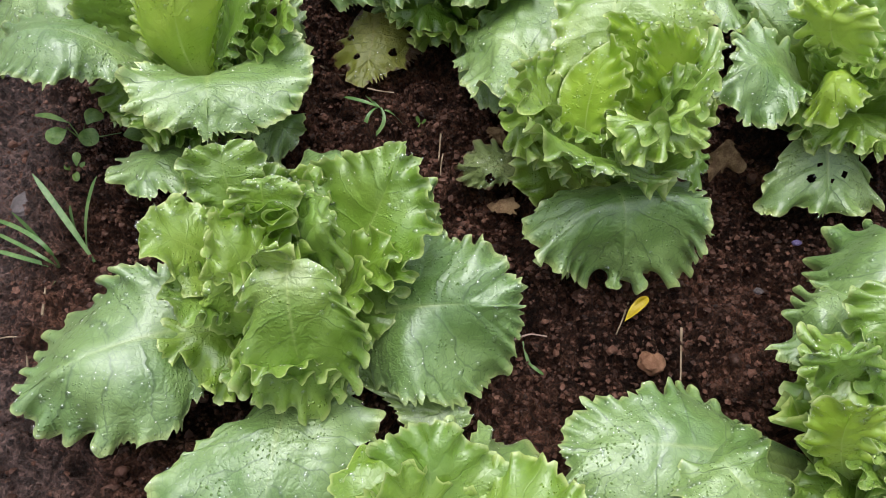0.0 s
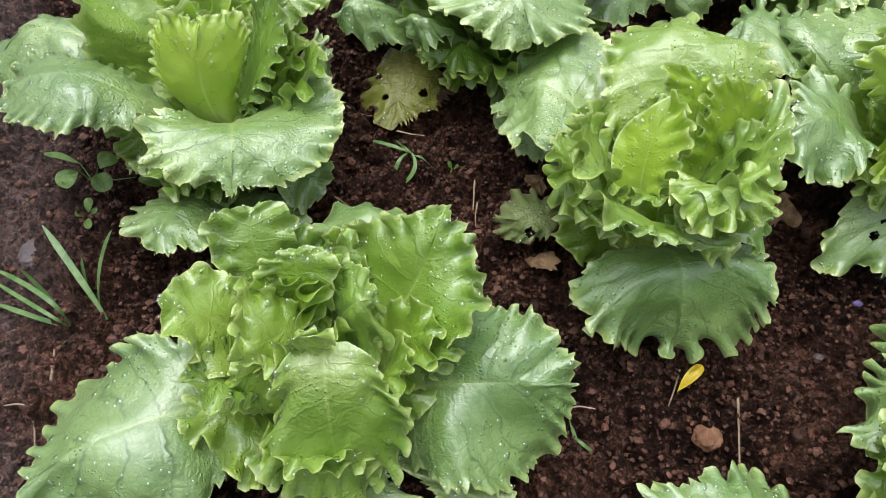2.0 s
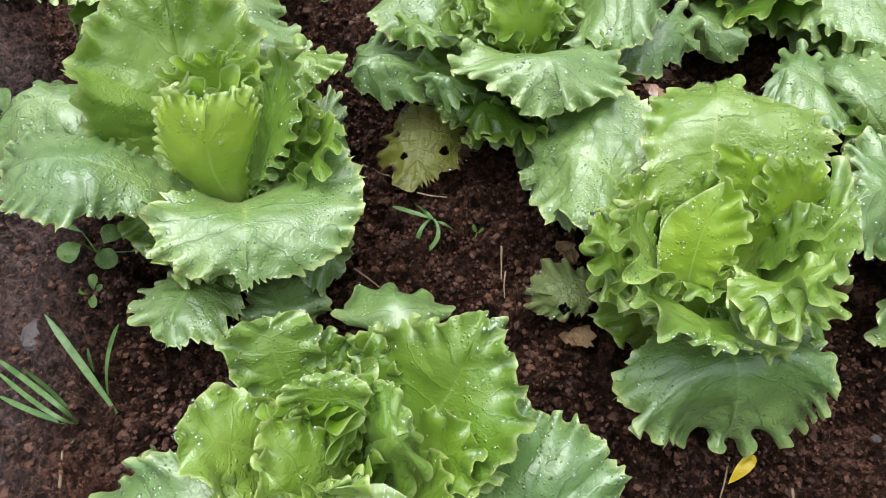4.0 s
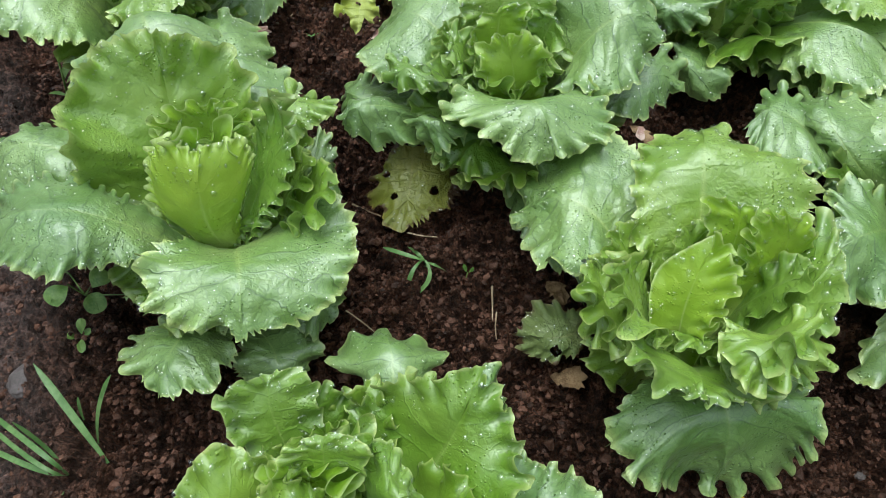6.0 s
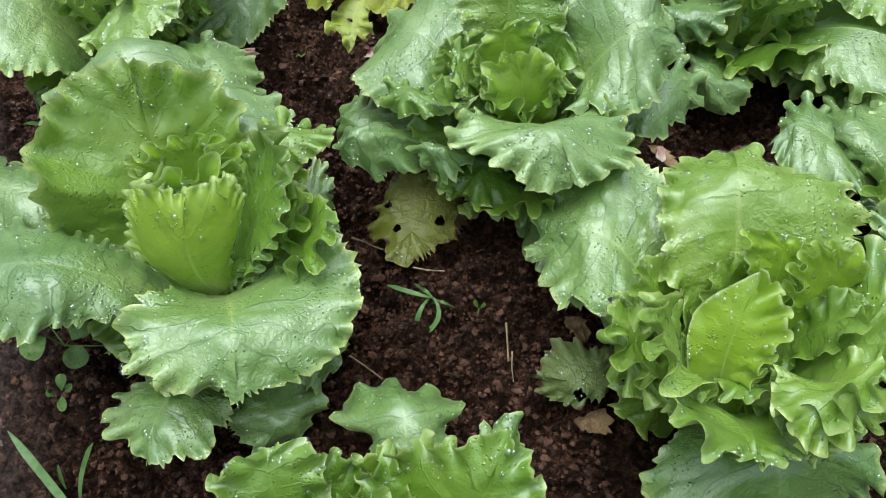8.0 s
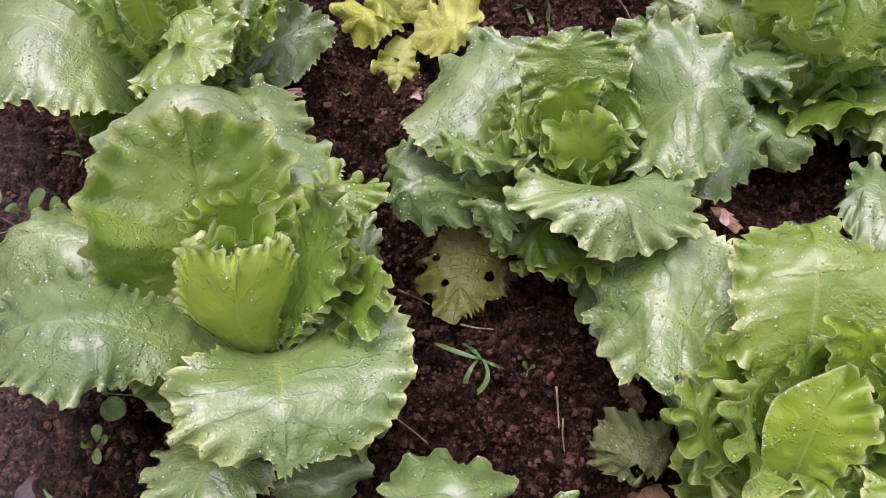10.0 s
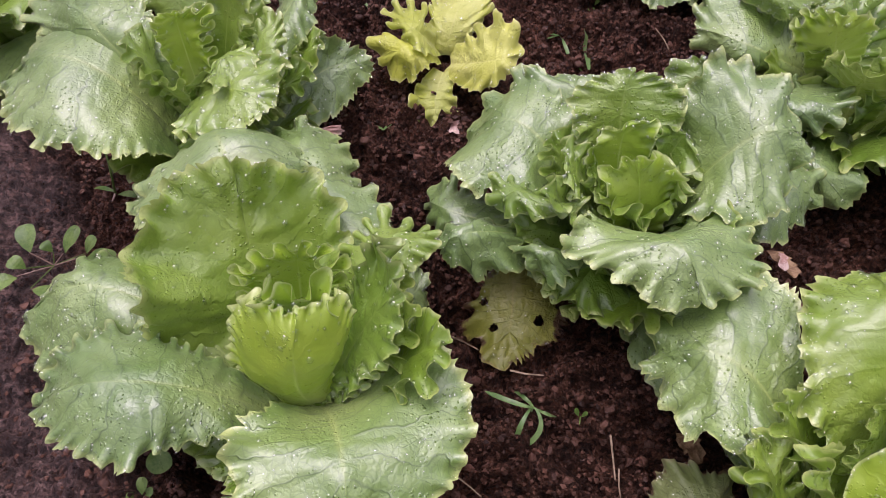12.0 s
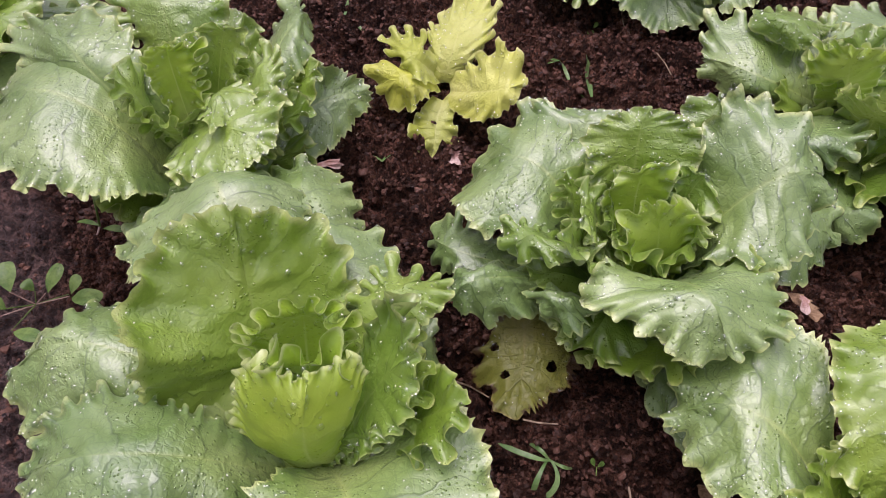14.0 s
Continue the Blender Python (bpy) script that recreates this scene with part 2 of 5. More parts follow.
def plain_material(name, a, b, scale=60.0, rough=0.6, bump=0.001, glow=0.0, spec=0.5):
    """A surface between two shades, mottled at two scales."""
    m, nt, bsdf = nodes_of(name)
    g = Net(nt)
    pos = g.put("ShaderNodeTexCoord").outputs["Object"]
    n1, n2 = g.noise(pos, scale, 4.0), g.noise(pos, scale * 7, 3.0, 0.6)
    f = g.math("ADD", g.math("MULTIPLY", n1, 0.65), g.math("MULTIPLY", n2, 0.35))
    col = g.mix(g.ramp(f, 0.38, 0.64), a, b)
    g.wire(col, bsdf.inputs["Base Color"])
    bsdf.inputs["Roughness"].default_value = rough
    bsdf.inputs["Specular IOR Level"].default_value = spec
    g.wire(g.bump(f, bump, 0.8), bsdf.inputs["Normal"])
    if glow:
        tr, mx = g.put("ShaderNodeBsdfTranslucent"), g.put("ShaderNodeMixShader")
        g.wire(col, tr.inputs["Color"])
        mx.inputs[0].default_value = glow
        g.wire(bsdf.outputs[0], mx.inputs[1])
        g.wire(tr.outputs[0], mx.inputs[2])
        g.wire(mx.outputs[0], nt.nodes["Material Output"].inputs["Surface"])
    return m


GRASS = plain_material("grass_blade_green", (0.10, 0.20, 0.05), (0.21, 0.33, 0.11), 40.0, 0.4, 0.0004, 0.15)
WEED = plain_material("weed_leaf_green", (0.09, 0.18, 0.03), (0.20, 0.31, 0.07), 60.0, 0.45, 0.0006, 0.15)
STRAW = plain_material("dry_straw", (0.20, 0.14, 0.08), (0.38, 0.28, 0.18), 120.0, 0.7)
ROOT = plain_material("pale_root", (0.36, 0.22, 0.17), (0.52, 0.38, 0.30), 120.0, 0.6)
FALLEN = plain_material("yellow_fallen_leaf", (0.62, 0.42, 0.01), (0.75, 0.58, 0.03), 90.0, 0.4, 0.0005, 0.15)
DEAD = plain_material("dead_brown_leaf", (0.16, 0.085, 0.035), (0.42, 0.27, 0.14), 110.0, 0.7, 0.001, 0.1)
PINK = plain_material("bleached_dead_leaf", (0.42, 0.22, 0.17), (0.72, 0.56, 0.48), 110.0, 0.6, 0.001, 0.1)
CLAY = plain_material("orange_clay_lump", (0.17, 0.075, 0.036), (0.29, 0.15, 0.08), 130.0, 0.85, 0.002)
STONE = plain_material("grey_stone", (0.07, 0.055, 0.05), (0.13, 0.10, 0.095), 90.0, 0.6, 0.001)
PETAL = plain_material("violet_petal", (0.07, 0.05, 0.13), (0.17, 0.13, 0.28), 200.0, 0.5)


def water_material():
    """A clear bead: what lies under it shows through, and its skin mirrors the sky."""
    m, nt, bsdf = nodes_of("rain_water")
    g = Net(nt)
    skin, clear, mx = g.put("ShaderNodeBsdfGlossy"), g.put("ShaderNodeBsdfTransparent"), g.put("ShaderNodeMixShader")
    skin.inputs["Roughness"].default_value = 0.12
    clear.inputs["Color"].default_value = (0.99, 1.0, 0.99, 1)
    fre = g.put("ShaderNodeFresnel")
    fre.inputs["IOR"].default_value = 1.2
    g.wire(g.math("ADD", g.math("MULTIPLY", fre.outputs[0], 0.7), 0.11, True), mx.inputs[0])
    g.wire(clear.outputs[0], mx.inputs[1])
    g.wire(skin.outputs[0], mx.inputs[2])
    g.wire(mx.outputs[0], nt.nodes["Material Output"].inputs["Surface"])
    return m


WATER = water_material()


# ---- mesh helpers ----
TABLE = np.random.RandomState(11).rand(256, 256)


def vnoise(x, y, seed=0):
    """Smooth value noise of two arrays, 0 to 1."""
    x, y = np.asarray(x, float) + 17.3 * seed, np.asarray(y, float) + 31.7 * seed
    xi, yi = np.floor(x).astype(int), np.floor(y).astype(int)
    fx, fy = x - xi, y - yi
    fx, fy = fx * fx * (3 - 2 * fx), fy * fy * (3 - 2 * fy)
    a, b = TABLE[xi % 256, yi % 256], TABLE[(xi + 1) % 256, yi % 256]
    c, d = TABLE[xi % 256, (yi + 1) % 256], TABLE[(xi + 1) % 256, (yi + 1) % 256]
    return (a * (1 - fx) + b * fx) * (1 - fy) + (c * (1 - fx) + d * fx) * fy


def mesh_of(name, verts, faces, material, uvs=None, smooth=True):
    me = bpy.data.meshes.new(name)
    verts, faces = np.asarray(verts, np.float32), np.asarray(faces, np.int32)
    n, k = faces.shape
    me.vertices.add(len(verts))
    me.vertices.foreach_set("co", verts.ravel())
    me.loops.add(n * k)
    me.loops.foreach_set("vertex_index", faces.ravel())
    me.polygons.add(n)
    me.polygons.foreach_set("loop_start", np.arange(n, dtype=np.int32) * k)
    me.polygons.foreach_set("use_smooth", np.full(n, smooth))
    if uvs is not None:
        layer = me.uv_layers.new(name="UVMap")
        layer.data.foreach_set("uv", np.asarray(uvs, np.float32)[faces.ravel()].ravel())
    me.update(calc_edges=True)
    me.validate()
    me.materials.append(material)
    return me


def part(name, mesh, parent, label=""):
    ob = new(name, mesh)
    ob.parent = parent
    return tagged(ob, label)


def plant(name, root, label, category, group=""):
    ob = new(name)
    ob.location = root
    ob.empty_display_size = 0.02
    return tagged(ob, label, category, group)


def grid_faces(ni, nj):
    a = np.arange((ni - 1) * (nj - 1))
    i, j = a // (nj - 1), a % (nj - 1)
    v = i * nj + j
    return np.stack([v, v + 1, v + nj + 1, v + nj], 1)


SEED = [0]
RAIN = {}


def curve_through(points, n=200):
    """A smooth curve through points, at even steps of its length."""
    p = np.array(points, float)
    p = np.vstack([2 * p[0] - p[1], p, 2 * p[-1] - p[-2]])
    k = np.linspace(0, 1, 24)[:, None]
    runs = []
    for a, b, c, d in zip(p[:-3], p[1:-2], p[2:-1], p[3:]):
        # steps by the root of the distance keep the curve free of loops
        t1 = np.linalg.norm(b - a) ** 0.5 + 1e-6
        t2 = t1 + np.linalg.norm(c - b) ** 0.5 + 1e-6
        t3 = t2 + np.linalg.norm(d - c) ** 0.5 + 1e-6
        t = t1 + k * (t2 - t1)
        e, f, g = (t1 - t) / t1 * a + t / t1 * b, (t2 - t) / (t2 - t1) * b + (t - t1) / (t2 - t1) * c, (t3 - t) / (t3 - t2) * c + (t - t2) / (t3 - t2) * d
        h, i = (t2 - t) / t2 * e + t / t2 * f, (t3 - t) / (t3 - t1) * f + (t - t1) / (t3 - t1) * g
        runs.append((t2 - t) / (t2 - t1) * h + (t - t1) / (t2 - t1) * i)
    run = np.vstack(runs)
    arc = np.concatenate([[0], np.cumsum(np.linalg.norm(np.diff(run, axis=0), axis=1))])
    at = np.linspace(0, arc[-1], n)
    return np.stack([np.interp(at, arc, run[:, i]) for i in range(3)], 1), arc[-1]


def unit(v):
    return v / (np.linalg.norm(v, axis=-1, keepdims=True) + 1e-12)


def leaf(thing, base, mid, tip, left, right, mat=None, frill=0.0046, wave=0.014, tooth=0.0048, curl=0.0, blister=0.0013, holes=(), fine=1.0, stalk=0.4, at=0.66, round_=0.16, label="", beads=1.0, swell=1.0, pleat=0.0003, calm=0, cup=1.0):
    """One leaf blade: a bowed midrib from base over mid to tip and a rim through the points left and right of it (one point: a plain fan;
    several, from the foot to the tip: the blade's own outline). The side veins run from the midrib to the rim. The margin is toothed and ruffled
    (smooth on the left with calm = -1, on the right with 1). All places in the world, metres. curl bends the margin: plus towards the upper face."""
    SEED[0] += 1
    sd = SEED[0]
    rs = np.random.RandomState(sd)
    base, mid, tip = (np.array(p, float) for p in (base, mid, tip))
    left, right = np.array(left, float), np.array(right, float)
    size = np.linalg.norm(tip - mid) + np.linalg.norm(mid - base)
    wave = wave * (1.0 + 0.65 * rs.rand())

    def spine(k):
        k = np.asarray(k, float)
        b1, b2, b3 = 2 * (k - 0.5) * (k - 1), 4 * k * (1 - k), 2 * k * (k - 0.5)
        return b1[..., None] * base + b2[..., None] * mid + b3[..., None] * tip

    if left.ndim == 1:
        # a fan: widest near its end, with rounded corners
        half, drop = (right - left) / 2, (right + left) / 2 - spine(at)

        def edge_point(u, s):
            k = s * (1 - round_ * abs(u) ** 2.4 * s ** 2)
            grow = 1 - 0.25 * ((k - at) / (1 - at)) ** 2 if k > at else stalk + (1 - stalk) * (k / at) ** 0.8
            return spine(k) + grow * (u * half + u * u * drop)

        sides = [[edge_point(g, q) for q in (0.0, 0.2, 0.42, 0.64, 0.84)] + [edge_point(g * q, 1.0) for q in (0.85, 0.55, 0.25)] for g in (-1, 1)]
    else:
        foot_w = unit(right[0] - left[0]) * min(0.012, 0.12 * size)
        sides = [[base - foot_w, *left], [base + foot_w, *right]]
    wide = max(np.linalg.norm(a - b) for a in sides[0] for b in sides[1])
    rims, lengths = zip(*(curve_through([*s, tip], 300) for s in sides))
    steps = int(np.clip(max(lengths) * fine / (0.00135 if wave > 0.024 else 0.00095), 40, 210))
    q = np.linspace(0, 1, steps)
    rows = 34 if holes else 16 if fine >= 0.9 else 12
    r = 1 - (1 - np.linspace(0.0, 1, rows)) ** 1.6
    REACH = 0.8
    bl_, br_ = (np.stack([np.interp(q, np.linspace(0, 1, 300), rim[:, i]) for i in range(3)], 1) for rim in rims)
    a = spine(REACH * q ** 0.9)
    over = (q ** 5)[:, None]
    ahead = spine(np.minimum(REACH * q ** 0.9 + 0.2, 1)) - a
    cross = (br_ - bl_) / 2
    rr = r[None, :, None]

    def half_blade(rim, sign):
        lean = cup * ((1 - over) * sign * cross + over * ahead) + (1 - cup) * (rim - a)
        return a[:, None] + rr * lean[:, None] + rr ** 2 * (rim - a - lean)[:, None]

    # columns: up the left rim to the tip, then down the right
    P = np.concatenate([half_blade(bl_, -1), half_blade(br_, 1)[-2::-1]])
    run = np.concatenate([q * lengths[0], lengths[0] + (1 - q[-2::-1]) * lengths[1]])
    qq = np.concatenate([q, q[-2::-1]])
    sign = np.concatenate([-np.ones(steps), np.ones(steps - 1)])
    n = len(qq)
    out = np.gradient(P, axis=1)
    out[:, 0] = out[:, 1]
    along = np.gradient(P, axis=0)
    along[:, 0] = along[:, 1]
    out, along = unit(out), unit(along)
    N = unit(np.cross(along, out))
    along = unit(np.cross(out, N))
    p = np.broadcast_to(run[:, None], (n, rows))
    veinlen = np.linalg.norm(P[:, -1] - P[:, 0], axis=1)[:, None]
    inner = (1 - r[None]) * np.maximum(veinlen, 0.006)
    least = min(size, wide)
    grow = np.clip(veinlen / (0.35 * wide), 0.2, 1)
    foot = np.clip((qq[:, None] - 0.06) / 0.25, 0, 1) * np.clip((r[None] - 0.25) / 0.4, 0, 1) ** 1.5
    soft = 1 - 0.9 * np.clip(calm * sign * 2, 0, 1)[:, None]

    def wob(step, seed, second=0.0):
        return 2 * vnoise(p / step, 0 * p + second, sd + 61 * seed) - 1

    # broad folds of the blade, ruffles that come and go, and small crimps on them
    fold = wob(0.030, 1) + 0.6 * wob(0.016, 2)
    P = P + N * (min(0.0060, 0.08 * least) * swell * np.exp(-((inner / min(0.019, 0.22 * least)) ** 1.5)) * foot * grow * fold)[..., None]
    ph = 2 * np.pi * (p / wave + 1.1 * vnoise(p / (2.1 * wave), 0 * p, sd))
    rate = np.clip(np.gradient(ph, axis=0) / (np.gradient(p, axis=0) + 1e-9) * wave / (2 * np.pi), 0.6, 2.2)
    amp = (1.5 if wave < 0.024 else 1.25) * frill * np.clip(2.0 * vnoise(p / (1.7 * wave), 0 * p + 5, sd) + 0.05, 0.25, 1.4) * np.clip(grow, 0.3, 1) * np.clip(qq[:, None] * 2.6, 0.1, 1) * soft / rate
    zone = min(0.0080, 0.48 * wave, 0.15 * least)
    f1, f2 = np.exp(-((inner / zone) ** 1.6)) * foot, np.exp(-((inner / (0.65 * zone)) ** 1.6)) * foot
    crest = np.sin(ph)
    P = P + N * (amp * f1 * crest)[..., None] - along * ((0.28 if wave < 0.024 else 0.16) * amp * f2 * np.sin(2 * ph))[..., None]
    P = P + out * (amp * f2 * (0.1 * crest ** 2 - 0.15))[..., None]
    ph2 = 2 * np.pi * (p / (0.42 * wave) + 1.3 * vnoise(p / wave, 0 * p + 2, sd))
    P = P + N * ((0.12 if wave < 0.024 else 0.22) * amp * np.exp(-((inner / (0.45 * zone)) ** 1.4)) * foot * np.sin(ph2))[..., None]
    # uneven lobes with pointed teeth on them
    beat = p / 0.0072 + 3.4 * vnoise(p / 0.021, 0 * p + 3, sd)
    saw = 1 - np.abs((beat % 1.0) - 0.6) / np.where(beat % 1.0 < 0.6, 0.6, 0.4)
    tall = np.clip(2.2 * vnoise(np.floor(beat) * 0.73, 0 * p + 4, sd) - 0.35, 0.05, 1.5)
    lobe = 1.4 * wob(0.013, 3, 7.0) + 1.2 * wob(0.029, 4, 8.0)
    nick = 1 - np.abs(wob(0.021, 5, 3.0))
    P = P + out * (foot * soft * (np.exp(-inner / 0.0030) * 0.95 * tooth * tall * (saw ** 1.3 - 0.3) + np.exp(-inner / 0.009) * 0.85 * tooth * (lobe - 1.2 * nick ** 6)))[..., None]
    # roll of the rim
    roll = np.exp(-((inner / 0.009) ** 1.5)) * foot
    P = P + N * (curl * roll)[..., None] - out * (0.5 * abs(curl) * roll ** 2)[..., None]
    # side veins lie in furrows and the blade is puffed and puckered between them
    body = np.clip(r[None] * 3, 0, 1) * np.clip(inner / 0.012, 0, 1)
    fan = qq[:, None] * 6 + 0.5 * sign[:, None] + 0.5 * vnoise(qq[:, None] * 5 + 0 * p, r[None] * 3 + 0 * p, sd + 2)
    P = P + N * (2 * pleat * (np.abs(np.sin(np.pi * fan)) ** 0.6 - 0.6) * body * np.clip(2.4 * vnoise(qq[:, None] * 4 + 0 * p, r[None] * 2 + 0 * p, sd + 4) - 0.4, 0, 1.5))[..., None]
    X, Y = sign[:, None] * r[None] * veinlen, qq[:, None] * size * 0.8 + r[None] * veinlen * 0.4
    puff = vnoise(X / 0.012, Y / 0.012, sd) + 0.5 * vnoise(X / 0.006, Y / 0.006, sd + 1) + 1.3 * vnoise(X / 0.028, Y / 0.028, sd + 3) - 1.4
    P = P + N * (blister * 2.2 * puff * body - 0.0022 * np.exp(-((r[None] * veinlen / 0.005) ** 2)) * (1.05 - qq[:, None]))[..., None]
    # the two halves share the midrib
    P[steps:, 0] = P[steps - 2::-1, 0]
    faces = grid_faces(n, rows)
    if holes:
        spot = P.reshape(-1, 3)[faces].mean(1)
        keep = np.ones(len(faces), bool)
        for at_s, at_u, hr in holes:
            col, row = int(at_s * (steps - 1)), int(np.searchsorted(r, abs(at_u)))
            d = spot - P[col if at_u < 0 else n - 1 - col, min(row, rows - 2)]
            keep &= np.linalg.norm(d, axis=1) > hr * (0.75 + 0.6 * vnoise(np.arctan2(d[:, 1], d[:, 0]) * 1.3 + 9, 0 * d[:, 0], sd))
        faces = faces[keep]
    if beads:
        m = rs.poisson(beads * size * wide * 26000)
        row, col = rs.randint(2, rows - 1, m), rs.randint(2, n - 2, m)
        keep = rs.rand(m) < r[row] * 1.1
        row, col = row[keep], col[keep]
        spot, face = P[col, row] + (P[col, row + 1] - P[col, row]) * rs.rand(len(row), 1), N[col, row]
        flip = np.sign(face[:, 2:] + 1e-6)
        RAIN.setdefault(thing.name, (thing, []))[1].append(np.hstack([spot - np.array(thing.location), face * flip]))
    uvs = np.stack([0.5 + 0.5 * (sign * qq)[:, None] + 0 * p, r[None] + 0 * p], -1).reshape(-1, 2)
    root = np.array(thing.location)
    return part("leaf", mesh_of("leaf", P.reshape(-1, 3) - root, faces, mat or OUTER, uvs), thing, label)


def radial(thing, az, reach, rise, end, width, mat=None, foot=0.012, lift=0.0, **kw):
    """A leaf of a rosette: it leaves the stem towards az, is highest (rise) on the way and ends at the height end."""
    r = np.array(thing.location)
    d = np.array([math.cos(radians(az)), math.sin(radians(az)), 0.0])
    w = np.array([d[1], -d[0], 0.0])
    z = np.array([0, 0, 1.0])
    side = r + d * reach * 0.68 + z * (rise * 0.9 + lift)
    return leaf(thing, r + d * foot + z * 0.02, r + d * reach * 0.5 + z * rise, r + d * reach + z * end, side + w * width / 2, side - w * width / 2, mat, **kw)


def rosette(thing, size, seed, outer=7, middle=5, heart=4, fine=0.7):
    """A whole head of loose leaves, outer ones spread, the heart upright."""
    rs = np.random.RandomState(seed)
    for n, mat, r, rise, end, w in ((outer, OUTER, 0.5, 0.16, 0.12, 0.42), (middle, MIDDLE, 0.36, 0.3, 0.36, 0.36), (heart, HEART, 0.16, 0.26, 0.42, 0.26)):
        a0 = rs.rand() * 360
        for i in range(n):
            radial(thing, a0 + 360 * (i + 0.35 * rs.rand()) / n, size * r * (0.85 + 0.3 * rs.rand()), size * rise * (0.85 + 0.3 * rs.rand()),
                   size * end * (0.6 + 0.7 * rs.rand()), size * w * (0.9 + 0.25 * rs.rand()), mat, lift=0.02 if mat is not OUTER else 0.0, fine=fine)


def ruffles(thing, cx, cy, ring, low, high, n, width, seed, start=0.0, span=360.0, mat=None):
    """A ring of short upright leaves with looped rims round the heart."""
    rs = np.random.RandomState(seed)
    for i in range(n):
        a = radians(start + span * (i + 0.5 * rs.rand()) / n)
        d, w = np.array([math.cos(a), math.sin(a), 0.0]), np.array([math.sin(a), -math.cos(a), 0.0])
        c, k, top, wid = np.array([cx, cy, 0.0]), ring * (0.85 + 0.3 * rs.rand()), high * (0.9 + 0.16 * rs.rand()), width * (0.8 + 0.4 * rs.rand())
        z = np.array([0.0, 0.0, 1.0])
        side = c + d * k * 0.92 + z * (top - 0.012)
        leaf(thing, c + d * k * 0.4 + z * low, c + d * k * 0.8 + z * (low + 0.62 * (top - low)), c + d * k * 1.25 + z * top,
             side + w * wid / 2, side - w * wid / 2, mat or MIDDLE, frill=0.0046, wave=0.0125, tooth=0.002, at=0.78, round_=0.2, fine=0.8)


# ---- ground: a bed with a lower trodden edge ----
def ground_height(x, y):
    """Height of the soil without its clods."""
    low = np.clip((-0.27 - x - 0.04 * np.sin(5 * y)) / 0.24, 0, 1)
    return -0.085 * low * low * (3 - 2 * low) - 0.03 * np.clip(-x - 0.5, 0, 1) + 0.012 * (vnoise(x * 7, y * 7, 2) - 0.5) * 2 + 0.018 * (y - 0.2) * (np.abs(y) < 3)


def axis(lo, hi, step, far):
    mid = np.arange(lo, hi + step / 2, step)
    grow = step * 1.35 ** np.arange(1, 60)
    tail = np.cumsum(grow)
    tail = tail[tail < far]
    return np.concatenate([lo - tail[::-1], mid, hi + tail])


gx, gy = axis(-0.60, 0.50, 0.0030, 60.0), axis(0.05, 1.10, 0.0030, 60.0)
GX, GY = np.meshgrid(gx, gy, indexing="ij")
trod = np.clip((-0.30 - GX) / 0.12, 0, 1)
near = (np.abs(GX) < 0.8) & (np.abs(GY - 0.5) < 0.8)
clods = 0.022 * (vnoise(GX * 30, GY * 30, 1) - 0.5) + 0.022 * (vnoise(GX * 75, GY * 75, 2) - 0.5) + 0.016 * (vnoise(GX * 150, GY * 150, 3) - 0.5)
ridge = 0.014 * (0.5 - np.abs(vnoise(GX * 55, GY * 55, 4) - 0.5) * 2) + 0.008 * (0.5 - np.abs(vnoise(GX * 120, GY * 120, 5) - 0.5) * 2)
pits = -0.016 * np.clip(vnoise(GX * 42, GY * 42, 6) * 1.6 - 0.75, 0, 1) - 0.010 * np.clip(vnoise(GX * 95, GY * 95, 7) * 1.8 - 0.9, 0, 1)
GZ = ground_height(GX, GY) + near * (clods + ridge + pits) * (1 - 0.35 * trod)
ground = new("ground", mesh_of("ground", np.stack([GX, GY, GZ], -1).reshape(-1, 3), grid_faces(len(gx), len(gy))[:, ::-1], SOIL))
tagged(ground, "wet dark brown crumbly garden soil of a raised bed", "soil", kind="structure")

# ---- lettuces ----
def head_at(x, y, label):
    return plant("lettuce", (x, y, float(ground_height(np.array(x), np.array(y)))), label, "lettuce", "lettuces in the bed")


L1 = head_at(-0.222, 0.468, "large green lettuce with a tight frilled heart, wet with rain")
leaf(L1, (-0.211, 0.464, 0.070), (-0.187, 0.412, 0.124), (-0.182, 0.360, 0.106), [(-0.150, 0.478, 0.098), (-0.125, 0.482, 0.107), (-0.105, 0.440, 0.109), (-0.113, 0.408, 0.103), (-0.148, 0.378, 0.102)], [(-0.240, 0.446, 0.110), (-0.252, 0.411, 0.128), (-0.243, 0.388, 0.118), (-0.216, 0.372, 0.109)], OUTER, tooth=0.0052, frill=0.0024, wave=0.015, cup=0.8, swell=1.2)
leaf(L1, (-0.213, 0.462, 0.066), (-0.216, 0.453, 0.128), (-0.208, 0.475, 0.178), [(-0.242, 0.460, 0.092), (-0.260, 0.468, 0.116), (-0.259, 0.483, 0.155), (-0.249, 0.488, 0.170), (-0.228, 0.478, 0.178)], [(-0.192, 0.470, 0.108), (-0.176, 0.487, 0.148), (-0.180, 0.492, 0.171), (-0.193, 0.482, 0.175)], HEART, swell=0.1, blister=0.0008, tooth=0.0030, frill=0.0027, wave=0.0075, pleat=0.0, curl=-0.0065)
leaf(L1, (-0.222, 0.492, 0.060), (-0.220, 0.522, 0.125), (-0.217, 0.530, 0.163), (-0.252, 0.510, 0.166), (-0.184, 0.515, 0.168), HEART, at=0.8, tooth=0.0015, frill=0.0056, wave=0.0125, round_=0.12)
leaf(L1, (-0.215, 0.482, 0.070), (-0.213, 0.490, 0.130), (-0.210, 0.490, 0.172), (-0.235, 0.494, 0.165), (-0.190, 0.492, 0.165), HEART, at=0.75, tooth=0.0022, frill=0.0059, wave=0.012, round_=0.1)
